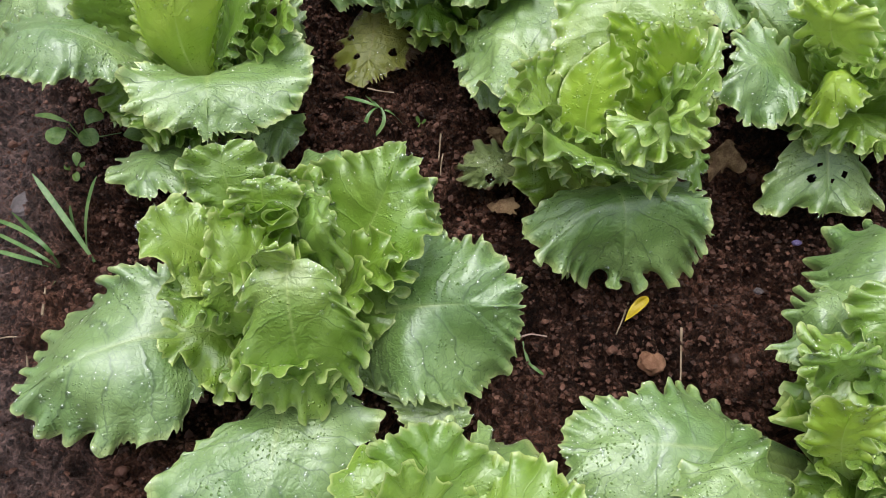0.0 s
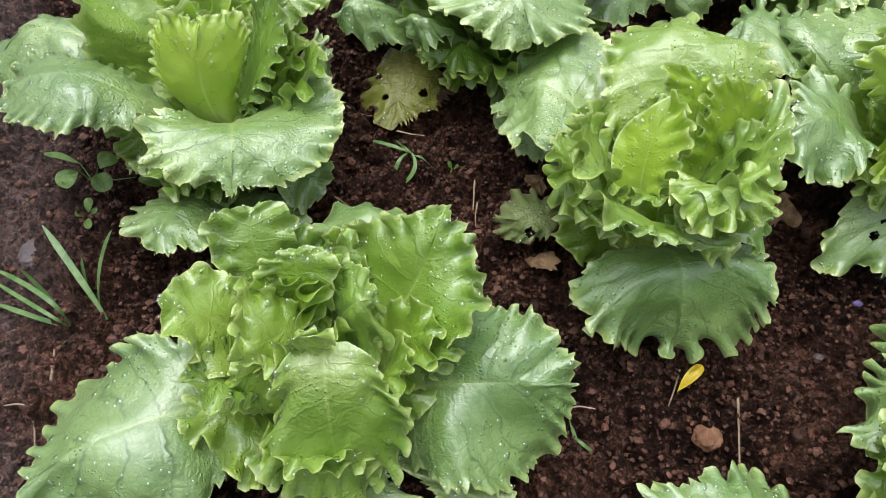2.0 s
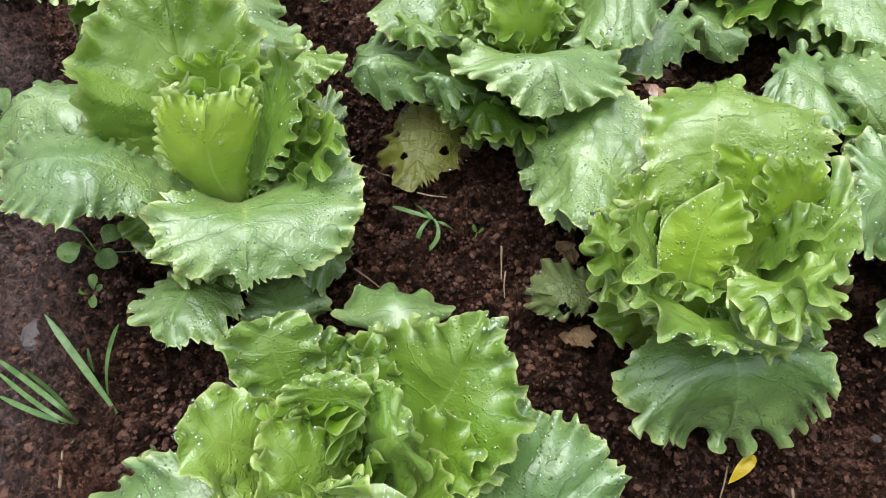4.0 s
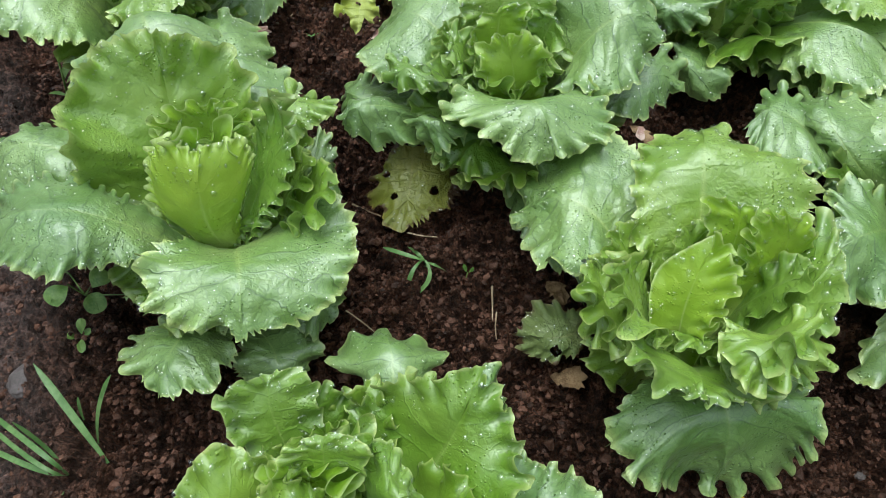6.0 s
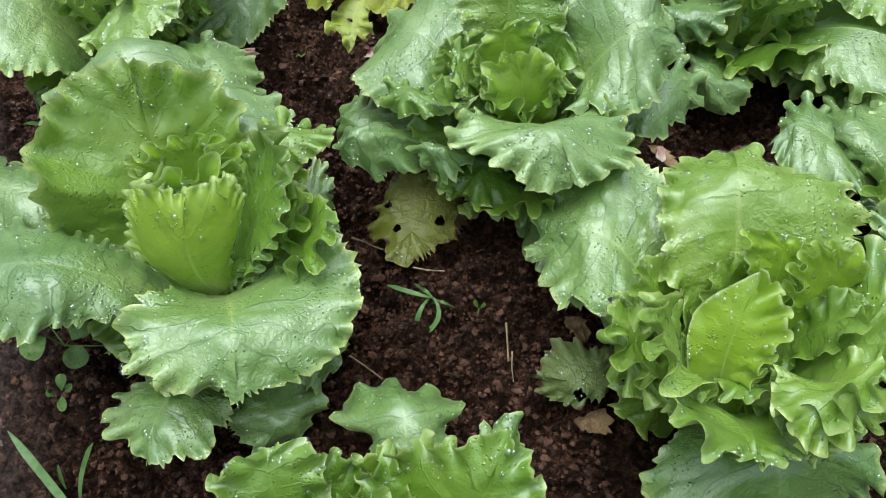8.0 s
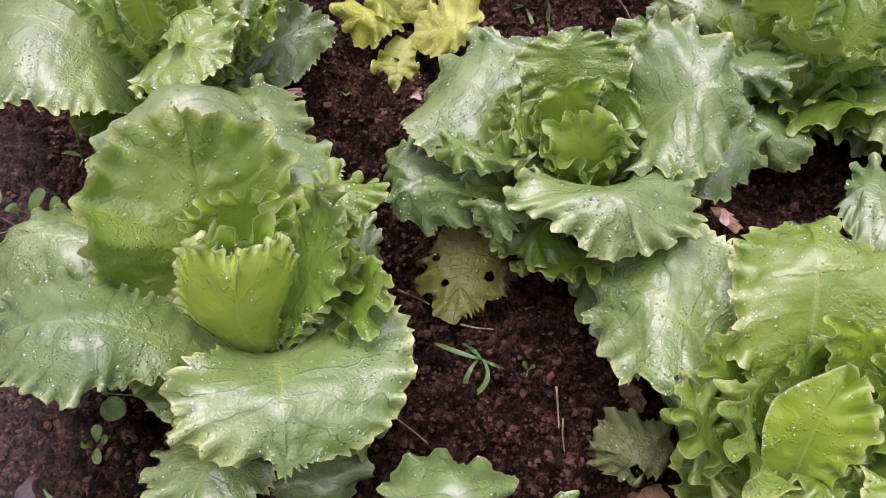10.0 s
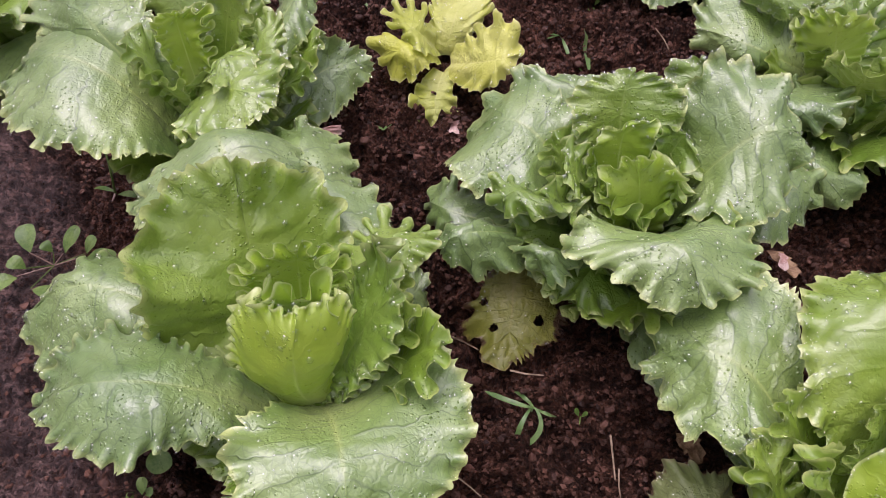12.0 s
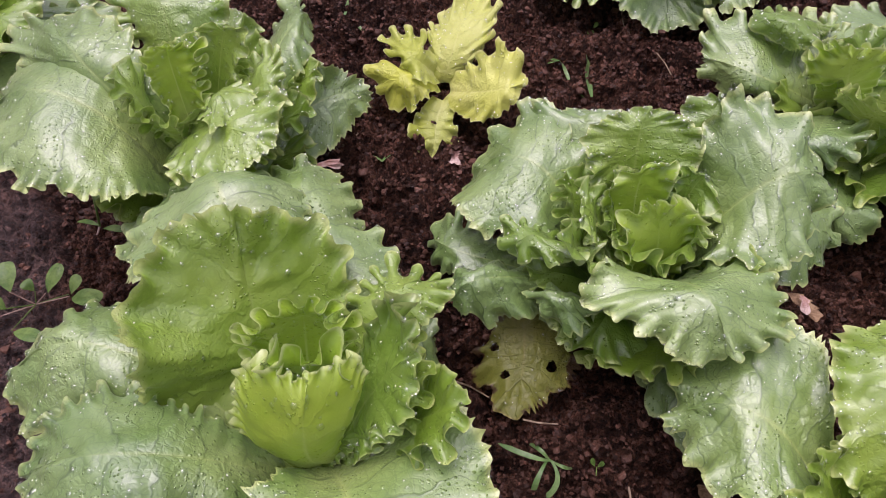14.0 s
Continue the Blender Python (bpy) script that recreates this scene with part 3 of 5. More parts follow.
leaf(L1, (-0.246, 0.488, 0.050), (-0.258, 0.548, 0.104), (-0.264, 0.594, 0.178), [(-0.292, 0.474, 0.085), (-0.317, 0.486, 0.123), (-0.308, 0.490, 0.166), (-0.322, 0.535, 0.164), (-0.306, 0.578, 0.170)], [(-0.196, 0.510, 0.090), (-0.192, 0.558, 0.122), (-0.208, 0.592, 0.152)], MIDDLE, tooth=0.004, frill=0.0032, wave=0.02, blister=0.0026, pleat=0.0006)
leaf(L1, (-0.264, 0.588, 0.148), (-0.280, 0.622, 0.166), (-0.298, 0.660, 0.130), [(-0.322, 0.556, 0.150), (-0.340, 0.584, 0.126), (-0.336, 0.630, 0.122)], [(-0.222, 0.602, 0.140), (-0.225, 0.642, 0.132)], OUTER, tooth=0.0052, frill=0.0024, wave=0.015)
leaf(L1, (-0.220, 0.500, 0.040), (-0.226, 0.600, 0.130), (-0.232, 0.682, 0.122), [(-0.285, 0.590, 0.105), (-0.290, 0.640, 0.110), (-0.262, 0.668, 0.120)], [(-0.170, 0.568, 0.110), (-0.160, 0.602, 0.105), (-0.188, 0.630, 0.102), (-0.200, 0.665, 0.112)], OUTER, tooth=0.0052, frill=0.0024, wave=0.015)
leaf(L1, (-0.240, 0.490, 0.040), (-0.307, 0.596, 0.115), (-0.376, 0.682, 0.060), (-0.359, 0.608, 0.085), (-0.307, 0.678, 0.085), OUTER, frill=0.0036, wave=0.02)
leaf(L1, (-0.236, 0.460, 0.060), (-0.305, 0.450, 0.142), (-0.386, 0.452, 0.106), [(-0.260, 0.428, 0.112), (-0.285, 0.417, 0.120), (-0.308, 0.402, 0.126), (-0.350, 0.416, 0.128)], [(-0.292, 0.492, 0.108), (-0.335, 0.500, 0.110), (-0.370, 0.484, 0.120)], OUTER, tooth=0.0052, frill=0.0024, wave=0.015)
leaf(L1, (-0.245, 0.475, 0.040), (-0.345, 0.528, 0.118), (-0.437, 0.524, 0.074), [(-0.320, 0.495, 0.095), (-0.395, 0.488, 0.078)], [(-0.315, 0.560, 0.100), (-0.376, 0.586, 0.082), (-0.394, 0.556, 0.106)], OUTER, tooth=0.0052, frill=0.0024, wave=0.015)
leaf(L1, (-0.215, 0.460, 0.050), (-0.182, 0.485, 0.120), (-0.150, 0.493, 0.163), (-0.165, 0.525, 0.165), (-0.167, 0.457, 0.125), MIDDLE, tooth=0.0022, frill=0.0059, wave=0.013, round_=0.15)
leaf(L1, (-0.215, 0.490, 0.050), (-0.172, 0.538, 0.138), (-0.134, 0.564, 0.122), (-0.176, 0.574, 0.126), (-0.138, 0.532, 0.136), MIDDLE, tooth=0.0022, frill=0.0056, wave=0.013)
leaf(L1, (-0.215, 0.455, 0.050), (-0.207, 0.469, 0.085), (-0.185, 0.459, 0.100), (-0.177, 0.477, 0.115), (-0.209, 0.459, 0.075), MIDDLE, tooth=0.0022, frill=0.0059, wave=0.009)
leaf(L1, (-0.225, 0.440, 0.030), (-0.243, 0.388, 0.062), (-0.254, 0.348, 0.054), [(-0.200, 0.388, 0.050), (-0.214, 0.346, 0.062)], [(-0.272, 0.416, 0.036), (-0.292, 0.402, 0.032), (-0.282, 0.372, 0.045)], OUTER, tooth=0.0052, frill=0.0024, wave=0.015)
leaf(L1, (-0.215, 0.430, 0.030), (-0.173, 0.380, 0.050), (-0.186, 0.361, 0.030), (-0.141, 0.386, 0.040), (-0.207, 0.375, 0.040), OUTER, frill=0.0036, wave=0.02)
leaf(L1, (-0.200, 0.440, 0.040), (-0.150, 0.427, 0.060), (-0.133, 0.408, 0.045), (-0.125, 0.430, 0.060), (-0.154, 0.400, 0.050), OUTER, frill=0.0036, wave=0.02)
leaf(L1, (-0.205, 0.475, 0.040), (-0.158, 0.540, 0.070), (-0.135, 0.548, 0.055), (-0.146, 0.591, 0.070), (-0.145, 0.516, 0.060), OUTER, frill=0.0036, wave=0.02)

L2 = head_at(-0.112, 0.243, "open green lettuce with wide drooping outer leaves, wet with rain")
leaf(L2, (-0.135, 0.240, 0.040), (-0.215, 0.202, 0.086), (-0.288, 0.166, 0.068), [(-0.164, 0.178, 0.046), (-0.186, 0.148, 0.052), (-0.222, 0.144, 0.050), (-0.262, 0.146, 0.048)], [(-0.185, 0.262, 0.080), (-0.217, 0.257, 0.096), (-0.278, 0.254, 0.046), (-0.300, 0.212, 0.044)], OUTER, tooth=0.0052, frill=0.0024, wave=0.015, pleat=0.0007)
leaf(L2, (-0.085, 0.245, 0.040), (-0.012, 0.230, 0.086), (0.060, 0.230, 0.084), [(-0.045, 0.285, 0.062), (-0.010, 0.304, 0.074), (0.014, 0.290, 0.086), (0.038, 0.264, 0.098)], [(-0.058, 0.208, 0.034), (-0.040, 0.180, 0.044), (-0.010, 0.168, 0.056), (0.043, 0.198, 0.026)], OUTER, tooth=0.0052, frill=0.0024, wave=0.015, pleat=0.0007)
leaf(L2, (-0.105, 0.215, 0.030), (-0.110, 0.140, 0.062), (-0.116, 0.070, 0.036), [(-0.076, 0.196, 0.040), (-0.056, 0.182, 0.042), (-0.045, 0.150, 0.045), (-0.062, 0.102, 0.040)], [(-0.146, 0.152, 0.050), (-0.190, 0.122, 0.046), (-0.170, 0.086, 0.040)], OUTER, tooth=0.0052, frill=0.0024, wave=0.015)
leaf(L2, (-0.110, 0.240, 0.100), (-0.110, 0.217, 0.165), (-0.099, 0.222, 0.175), (-0.110, 0.219, 0.170), (-0.085, 0.218, 0.170), MIDDLE, tooth=0.001, frill=0.0059, wave=0.012)
leaf(L2, (-0.094, 0.224, 0.156), (-0.092, 0.190, 0.134), (-0.088, 0.164, 0.056), [(-0.068, 0.216, 0.154), (-0.056, 0.200, 0.134), (-0.044, 0.186, 0.096), (-0.060, 0.172, 0.068)], [(-0.116, 0.216, 0.152), (-0.127, 0.194, 0.126), (-0.127, 0.172, 0.092)], MIDDLE, frill=0.0040, tooth=0.0040, wave=0.015, swell=1.8)
leaf(L2, (-0.106, 0.240, 0.090), (-0.130, 0.224, 0.124), (-0.166, 0.212, 0.106), [(-0.118, 0.206, 0.072), (-0.152, 0.207, 0.078)], [(-0.120, 0.260, 0.148), (-0.149, 0.260, 0.158), (-0.150, 0.232, 0.150)], MIDDLE, tooth=0.0022, frill=0.0055, wave=0.014, curl=-0.005, swell=0.6)
leaf(L2, (-0.130, 0.255, 0.060), (-0.166, 0.254, 0.122), (-0.194, 0.248, 0.152), [(-0.148, 0.222, 0.100), (-0.174, 0.221, 0.130), (-0.186, 0.234, 0.150)], [(-0.150, 0.282, 0.120), (-0.180, 0.285, 0.140), (-0.194, 0.268, 0.148)], MIDDLE, tooth=0.0026, frill=0.0055, wave=0.014)
leaf(L2, (-0.125, 0.260, 0.060), (-0.150, 0.300, 0.130), (-0.148, 0.324, 0.150), (-0.182, 0.300, 0.148), (-0.122, 0.315, 0.142), MIDDLE, tooth=0.0022, frill=0.0055, wave=0.013, round_=0.2)
leaf(L2, (-0.090, 0.258, 0.060), (-0.052, 0.284, 0.108), (-0.027, 0.320, 0.159), [(-0.118, 0.300, 0.115), (-0.100, 0.326, 0.124), (-0.062, 0.324, 0.146)], [(-0.064, 0.240, 0.064), (-0.042, 0.232, 0.076), (-0.012, 0.241, 0.128), (-0.005, 0.286, 0.138)], MIDDLE, swell=1.3, frill=0.0044, tooth=0.0035, wave=0.016)
leaf(L2, (-0.080, 0.270, 0.030), (-0.027, 0.327, 0.060), (-0.001, 0.320, 0.045), (-0.018, 0.373, 0.060), (-0.006, 0.298, 0.045), OUTER, frill=0.0036, wave=0.02)
leaf(L2, (-0.090, 0.290, 0.040), (-0.083, 0.353, 0.085), (-0.096, 0.392, 0.060), (-0.124, 0.365, 0.060), (-0.049, 0.370, 0.060), OUTER, tooth=0.005, frill=0.0036, wave=0.02)
leaf(L2, (-0.105, 0.266, 0.080), (-0.083, 0.247, 0.155), (-0.064, 0.253, 0.150), (-0.084, 0.284, 0.150), (-0.073, 0.236, 0.115), MIDDLE, tooth=0.0022, frill=0.0059, wave=0.0125)
leaf(L2, (-0.115, 0.250, 0.070), (-0.116, 0.266, 0.150), (-0.113, 0.280, 0.165), (-0.143, 0.271, 0.150), (-0.090, 0.270, 0.160), MIDDLE, tooth=0.0022, frill=0.0059, wave=0.0125)
leaf(L2, (-0.112, 0.243, 0.070), (-0.131, 0.261, 0.125), (-0.130, 0.271, 0.150), (-0.153, 0.260, 0.140), (-0.102, 0.253, 0.150), HEART, tooth=0.0022, frill=0.0059, wave=0.0125)
leaf(L2, (-0.080, 0.220, 0.030), (-0.006, 0.176, 0.035), (0.006, 0.156, 0.025), (0.021, 0.177, 0.030), (-0.024, 0.163, 0.030), OUTER, frill=0.0036, wave=0.02)
leaf(L2, (-0.100, 0.220, 0.030), (-0.072, 0.213, 0.045), (-0.060, 0.190, 0.030), (-0.051, 0.208, 0.040), (-0.085, 0.199, 0.045), OUTER, frill=0.0036, wave=0.02)

L3 = head_at(0.128, 0.362, "upright curly green lettuce with one broad leaf drooping forward")
leaf(L3, (0.125, 0.352, 0.060), (0.134, 0.308, 0.100), (0.140, 0.276, 0.024), [(0.166, 0.336, 0.090), (0.208, 0.336, 0.078), (0.199, 0.302, 0.088), (0.200, 0.293, 0.036), (0.160, 0.280, 0.030)], [(0.086, 0.340, 0.070), (0.066, 0.316, 0.066), (0.071, 0.276, 0.074), (0.090, 0.278, 0.046), (0.112, 0.284, 0.024)], OUTER, tooth=0.0052, frill=0.0044, wave=0.019, pleat=0.0006)
leaf(L3, (0.125, 0.354, 0.070), (0.106, 0.322, 0.138), (0.100, 0.293, 0.150), [(0.160, 0.338, 0.112), (0.170, 0.322, 0.118), (0.135, 0.300, 0.132)], [(0.078, 0.346, 0.130), (0.055, 0.320, 0.166), (0.066, 0.300, 0.171)], MIDDLE, frill=0.0050, swell=1.5, tooth=0.0035, wave=0.015)
leaf(L3, (0.115, 0.400, 0.050), (0.062, 0.462, 0.116), (0.012, 0.482, 0.075), [(0.078, 0.414, 0.116), (0.050, 0.404, 0.112), (0.030, 0.420, 0.104), (0.022, 0.446, 0.084)], [(0.104, 0.470, 0.122), (0.106, 0.515, 0.125), (0.070, 0.546, 0.120), (0.026, 0.514, 0.095)], OUTER, tooth=0.0052, frill=0.0044, wave=0.019, holes=((0.45, -0.8, 0.003), (0.52, -0.75, 0.002)))
leaf(L3, (0.100, 0.410, 0.030), (0.042, 0.512, 0.060), (0.014, 0.551, 0.035), (0.036, 0.460, 0.050), (0.037, 0.566, 0.050), OUTER, frill=0.0043, wave=0.02)
leaf(L3, (0.140, 0.380, 0.050), (0.135, 0.455, 0.156), (0.150, 0.516, 0.140), [(0.100, 0.405, 0.100), (0.087, 0.433, 0.129), (0.093, 0.478, 0.140), (0.115, 0.505, 0.142)], [(0.190, 0.410, 0.115), (0.210, 0.430, 0.148), (0.214, 0.460, 0.156), (0.182, 0.492, 0.150)], MIDDLE, tooth=0.006, blister=0.0016, frill=0.0040, wave=0.018)
leaf(L3, (0.150, 0.365, 0.050), (0.165, 0.360, 0.136), (0.202, 0.384, 0.174), [(0.178, 0.415, 0.110), (0.206, 0.425, 0.158)], [(0.118, 0.330, 0.122), (0.134, 0.310, 0.170), (0.172, 0.333, 0.169), (0.190, 0.354, 0.176)], MIDDLE, frill=0.0046, tooth=0.0028, wave=0.016)
leaf(L3, (0.112, 0.346, 0.090), (0.106, 0.366, 0.146), (0.125, 0.396, 0.182), [(0.088, 0.362, 0.120), (0.090, 0.386, 0.152)], [(0.118, 0.346, 0.146), (0.124, 0.354, 0.169), (0.127, 0.376, 0.178)], HEART, calm=-1, tooth=0.0018, frill=0.0055, wave=0.0135, swell=0.4)
leaf(L3, (0.145, 0.352, 0.110), (0.150, 0.330, 0.168), (0.154, 0.310, 0.150), [(0.172, 0.352, 0.150), (0.187, 0.346, 0.162), (0.186, 0.332, 0.154), (0.172, 0.316, 0.148)], [(0.124, 0.340, 0.150), (0.116, 0.318, 0.160), (0.122, 0.304, 0.154), (0.138, 0.304, 0.150)], MIDDLE, frill=0.0036, tooth=0.0036, wave=0.011, swell=1.6)
leaf(L3, (0.150, 0.355, 0.050), (0.184, 0.346, 0.104), (0.204, 0.342, 0.098), [(0.184, 0.372, 0.100), (0.204, 0.362, 0.100)], [(0.172, 0.326, 0.100), (0.190, 0.322, 0.094)], MIDDLE, frill=0.0044, tooth=0.0040, wave=0.013)
leaf(L3, (0.145, 0.370, 0.070), (0.175, 0.393, 0.135), (0.170, 0.410, 0.178), (0.143, 0.404, 0.175), (0.191, 0.397, 0.165), HEART, frill=0.0052, round_=0.15, tooth=0.0028)
leaf(L3, (0.140, 0.380, 0.070), (0.146, 0.406, 0.150), (0.142, 0.423, 0.175), (0.120, 0.413, 0.175), (0.154, 0.407, 0.170), HEART, tooth=0.0022, frill=0.0059, wave=0.012)
leaf(L3, (0.128, 0.352, 0.090), (0.116, 0.351, 0.125), (0.104, 0.335, 0.138), (0.132, 0.342, 0.135), (0.092, 0.348, 0.135), MIDDLE, tooth=0.0022, frill=0.0055, wave=0.012)
leaf(L3, (0.115, 0.360, 0.060), (0.082, 0.364, 0.132), (0.048, 0.352, 0.182), [(0.090, 0.336, 0.130), (0.060, 0.330, 0.182)], [(0.086, 0.400, 0.138), (0.060, 0.388, 0.170)], MIDDLE, tooth=0.0022, frill=0.0056, wave=0.015)
leaf(L3, (0.115, 0.355, 0.050), (0.066, 0.380, 0.105), (0.051, 0.395, 0.090), (0.068, 0.353, 0.095), (0.068, 0.416, 0.110), MIDDLE, frill=0.0059, tooth=0.0028, wave=0.015)
leaf(L3, (0.072, 0.408, 0.035), (0.042, 0.393, 0.040), (0.010, 0.408, 0.025), (0.035, 0.375, 0.028), (0.047, 0.425, 0.036), FADING, frill=0.0021, label="yellowing leaf with a brown scorched edge", holes=((0.55, -0.5, 0.004),))

L4 = head_at(0.018, 0.593, "frilly green lettuce with pale spread leaves and a yellowing lower leaf")
leaf(L4, (0.020, 0.578, 0.070), (0.025, 0.538, 0.152), (0.042, 0.491, 0.132), [(0.062, 0.572, 0.130), (0.086, 0.546, 0.132), (0.088, 0.518, 0.133), (0.069, 0.501, 0.133)], [(-0.030, 0.566, 0.136), (-0.046, 0.546, 0.130), (-0.020, 0.520, 0.135), (0.001, 0.501, 0.138), (0.016, 0.490, 0.131)], OUTER, tooth=0.0036, frill=0.0042, wave=0.0165, swell=1.5)
leaf(L4, (0.000, 0.580, 0.050), (-0.048, 0.561, 0.110), (-0.051, 0.545, 0.090), (-0.030, 0.543, 0.105), (-0.072, 0.568, 0.100), OUTER, frill=0.0043, wave=0.02)
leaf(L4, (0.000, 0.615, 0.050), (-0.055, 0.668, 0.124), (-0.106, 0.696, 0.074), [(-0.070, 0.605, 0.108), (-0.112, 0.636, 0.100), (-0.114, 0.668, 0.084)], [(-0.018, 0.690, 0.128), (-0.050, 0.738, 0.120), (-0.089, 0.710, 0.090)], OUTER, tooth=0.0042, frill=0.0040, wave=0.017, swell=1.5)
leaf(L4, (0.005, 0.600, 0.060), (-0.058, 0.595, 0.130), (-0.082, 0.586, 0.120), (-0.030, 0.573, 0.130), (-0.083, 0.616, 0.130), MIDDLE, at=0.7, tooth=0.0022, frill=0.0055, wave=0.013)
leaf(L4, (0.040, 0.600, 0.060), (0.088, 0.610, 0.162), (0.142, 0.614, 0.152), [(0.050, 0.648, 0.155), (0.072, 0.671, 0.188), (0.108, 0.662, 0.184)], [(0.044, 0.572, 0.130), (0.076, 0.554, 0.140), (0.120, 0.570, 0.135)], OUTER, tooth=0.0042, frill=0.0040, wave=0.017, swell=1.5)
leaf(L4, (0.040, 0.590, 0.050), (0.121, 0.600, 0.112), (0.168, 0.610, 0.092), (0.154, 0.640, 0.110), (0.118, 0.568, 0.100), OUTER, tooth=0.0042, frill=0.0040, wave=0.017)
leaf(L4, (0.020, 0.610, 0.060), (0.011, 0.648, 0.150), (0.018, 0.668, 0.180), (-0.029, 0.656, 0.160), (0.057, 0.641, 0.165), MIDDLE, at=0.72, round_=0.15, frill=0.0052, tooth=0.0028, wave=0.015)
leaf(L4, (0.010, 0.620, 0.040), (-0.013, 0.686, 0.120), (-0.003, 0.714, 0.135), (-0.056, 0.729, 0.120), (0.046, 0.694, 0.145), OUTER, at=0.72, frill=0.0048, wave=0.016)
leaf(L4, (0.022, 0.578, 0.070), (0.017, 0.581, 0.130), (0.006, 0.590, 0.170), (-0.017, 0.574, 0.145), (0.046, 0.590, 0.150), HEART, at=0.75, tooth=0.0022, frill=0.0055, wave=0.013, round_=0.12)
leaf(L4, (0.030, 0.610, 0.060), (0.063, 0.651, 0.155), (0.067, 0.677, 0.182), (0.041, 0.670, 0.170), (0.084, 0.656, 0.175), MIDDLE, at=0.75, frill=0.0044, tooth=0.0028, wave=0.015)
leaf(L4, (0.015, 0.595, 0.080), (0.004, 0.614, 0.150), (0.013, 0.620, 0.175), (-0.021, 0.617, 0.150), (0.029, 0.611, 0.170), HEART, tooth=0.0022, frill=0.0059, wave=0.012)
leaf(L4, (0.010, 0.597, 0.080), (-0.022, 0.606, 0.135), (-0.037, 0.604, 0.150), (-0.036, 0.583, 0.140), (-0.027, 0.630, 0.150), MIDDLE, tooth=0.0022, frill=0.0059, wave=0.012)
leaf(L4, (0.025, 0.597, 0.080), (0.044, 0.617, 0.145), (0.052, 0.620, 0.160), (0.022, 0.616, 0.165), (0.053, 0.598, 0.150), MIDDLE, tooth=0.0022, frill=0.0059, wave=0.012)
leaf(L4, (0.000, 0.610, 0.040), (-0.108, 0.628, 0.065), (-0.133, 0.669, 0.035), (-0.117, 0.614, 0.050), (-0.108, 0.674, 0.055), OUTER, frill=0.0048, wave=0.016)
leaf(L4, (0.000, 0.600, 0.050), (-0.094, 0.576, 0.110), (-0.125, 0.562, 0.100), (-0.076, 0.560, 0.075), (-0.117, 0.591, 0.100), OUTER, frill=0.0046, wave=0.02)
leaf(L4, (0.000, 0.585, 0.040), (-0.031, 0.571, 0.080), (-0.038, 0.566, 0.055), (0.002, 0.569, 0.060), (-0.078, 0.580, 0.060), OUTER, frill=0.0048, wave=0.016)
leaf(L4, (-0.069, 0.575, 0.060), (-0.071, 0.542, 0.045), (-0.080, 0.507, 0.028), (-0.023, 0.544, 0.036), (-0.104, 0.554, 0.036), WILTED, at=0.6, tooth=0.006, label="yellowing wilted leaf with dark brown spots", holes=((0.7, 0.5, 0.003), (0.55, -0.55, 0.004), (0.4, 0.6, 0.003)), frill=0.0018)

L5 = head_at(-0.333, 0.742, "curly green lettuce with a broad pale leaf over the bed edge")
leaf(L5, (-0.345, 0.720, 0.040), (-0.420, 0.742, 0.136), (-0.516, 0.768, 0.090), [(-0.365, 0.668, 0.105), (-0.432, 0.664, 0.116), (-0.478, 0.700, 0.110)], [(-0.392, 0.795, 0.130), (-0.450, 0.850, 0.120), (-0.506, 0.820, 0.100)], OUTER, tooth=0.0052, frill=0.0024, wave=0.015, swell=1.4)
leaf(L5, (-0.345, 0.745, 0.050), (-0.408, 0.769, 0.140), (-0.461, 0.852, 0.130), (-0.506, 0.843, 0.110), (-0.379, 0.811, 0.150), OUTER, at=0.72, frill=0.0036, wave=0.02)
leaf(L5, (-0.365, 0.745, 0.060), (-0.300, 0.692, 0.148), (-0.247, 0.660, 0.156), [(-0.285, 0.715, 0.160), (-0.242, 0.702, 0.170)], [(-0.328, 0.682, 0.120), (-0.322, 0.650, 0.141), (-0.280, 0.635, 0.149)], MIDDLE, tooth=0.003, frill=0.0050, wave=0.015)
leaf(L5, (-0.335, 0.745, 0.070), (-0.336, 0.754, 0.145), (-0.334, 0.758, 0.170), (-0.355, 0.747, 0.165), (-0.305, 0.747, 0.170), HEART, tooth=0.0022, frill=0.0059, wave=0.0125)
leaf(L5, (-0.325, 0.745, 0.060), (-0.300, 0.768, 0.150), (-0.288, 0.768, 0.180), (-0.316, 0.772, 0.170), (-0.271, 0.756, 0.170), MIDDLE, tooth=0.0022, frill=0.0059, wave=0.0125)
leaf(L5, (-0.335, 0.760, 0.050), (-0.350, 0.810, 0.150), (-0.359, 0.848, 0.160), (-0.403, 0.843, 0.150), (-0.298, 0.823, 0.160), MIDDLE, frill=0.0055, tooth=0.0028, wave=0.015)
leaf(L5, (-0.320, 0.730, 0.060), (-0.271, 0.727, 0.150), (-0.244, 0.711, 0.155), (-0.258, 0.765, 0.160), (-0.264, 0.683, 0.130), MIDDLE, tooth=0.0022, frill=0.0059, wave=0.013, round_=0.15)
leaf(L5, (-0.320, 0.735, 0.060), (-0.298, 0.724, 0.150), (-0.276, 0.682, 0.160), (-0.269, 0.725, 0.160), (-0.295, 0.677, 0.165), MIDDLE, tooth=0.0022, frill=0.0059, wave=0.0125)
leaf(L5, (-0.320, 0.740, 0.050), (-0.257, 0.819, 0.130), (-0.238, 0.855, 0.115), (-0.258, 0.907, 0.110), (-0.237, 0.797, 0.120), OUTER, frill=0.0036, wave=0.02)
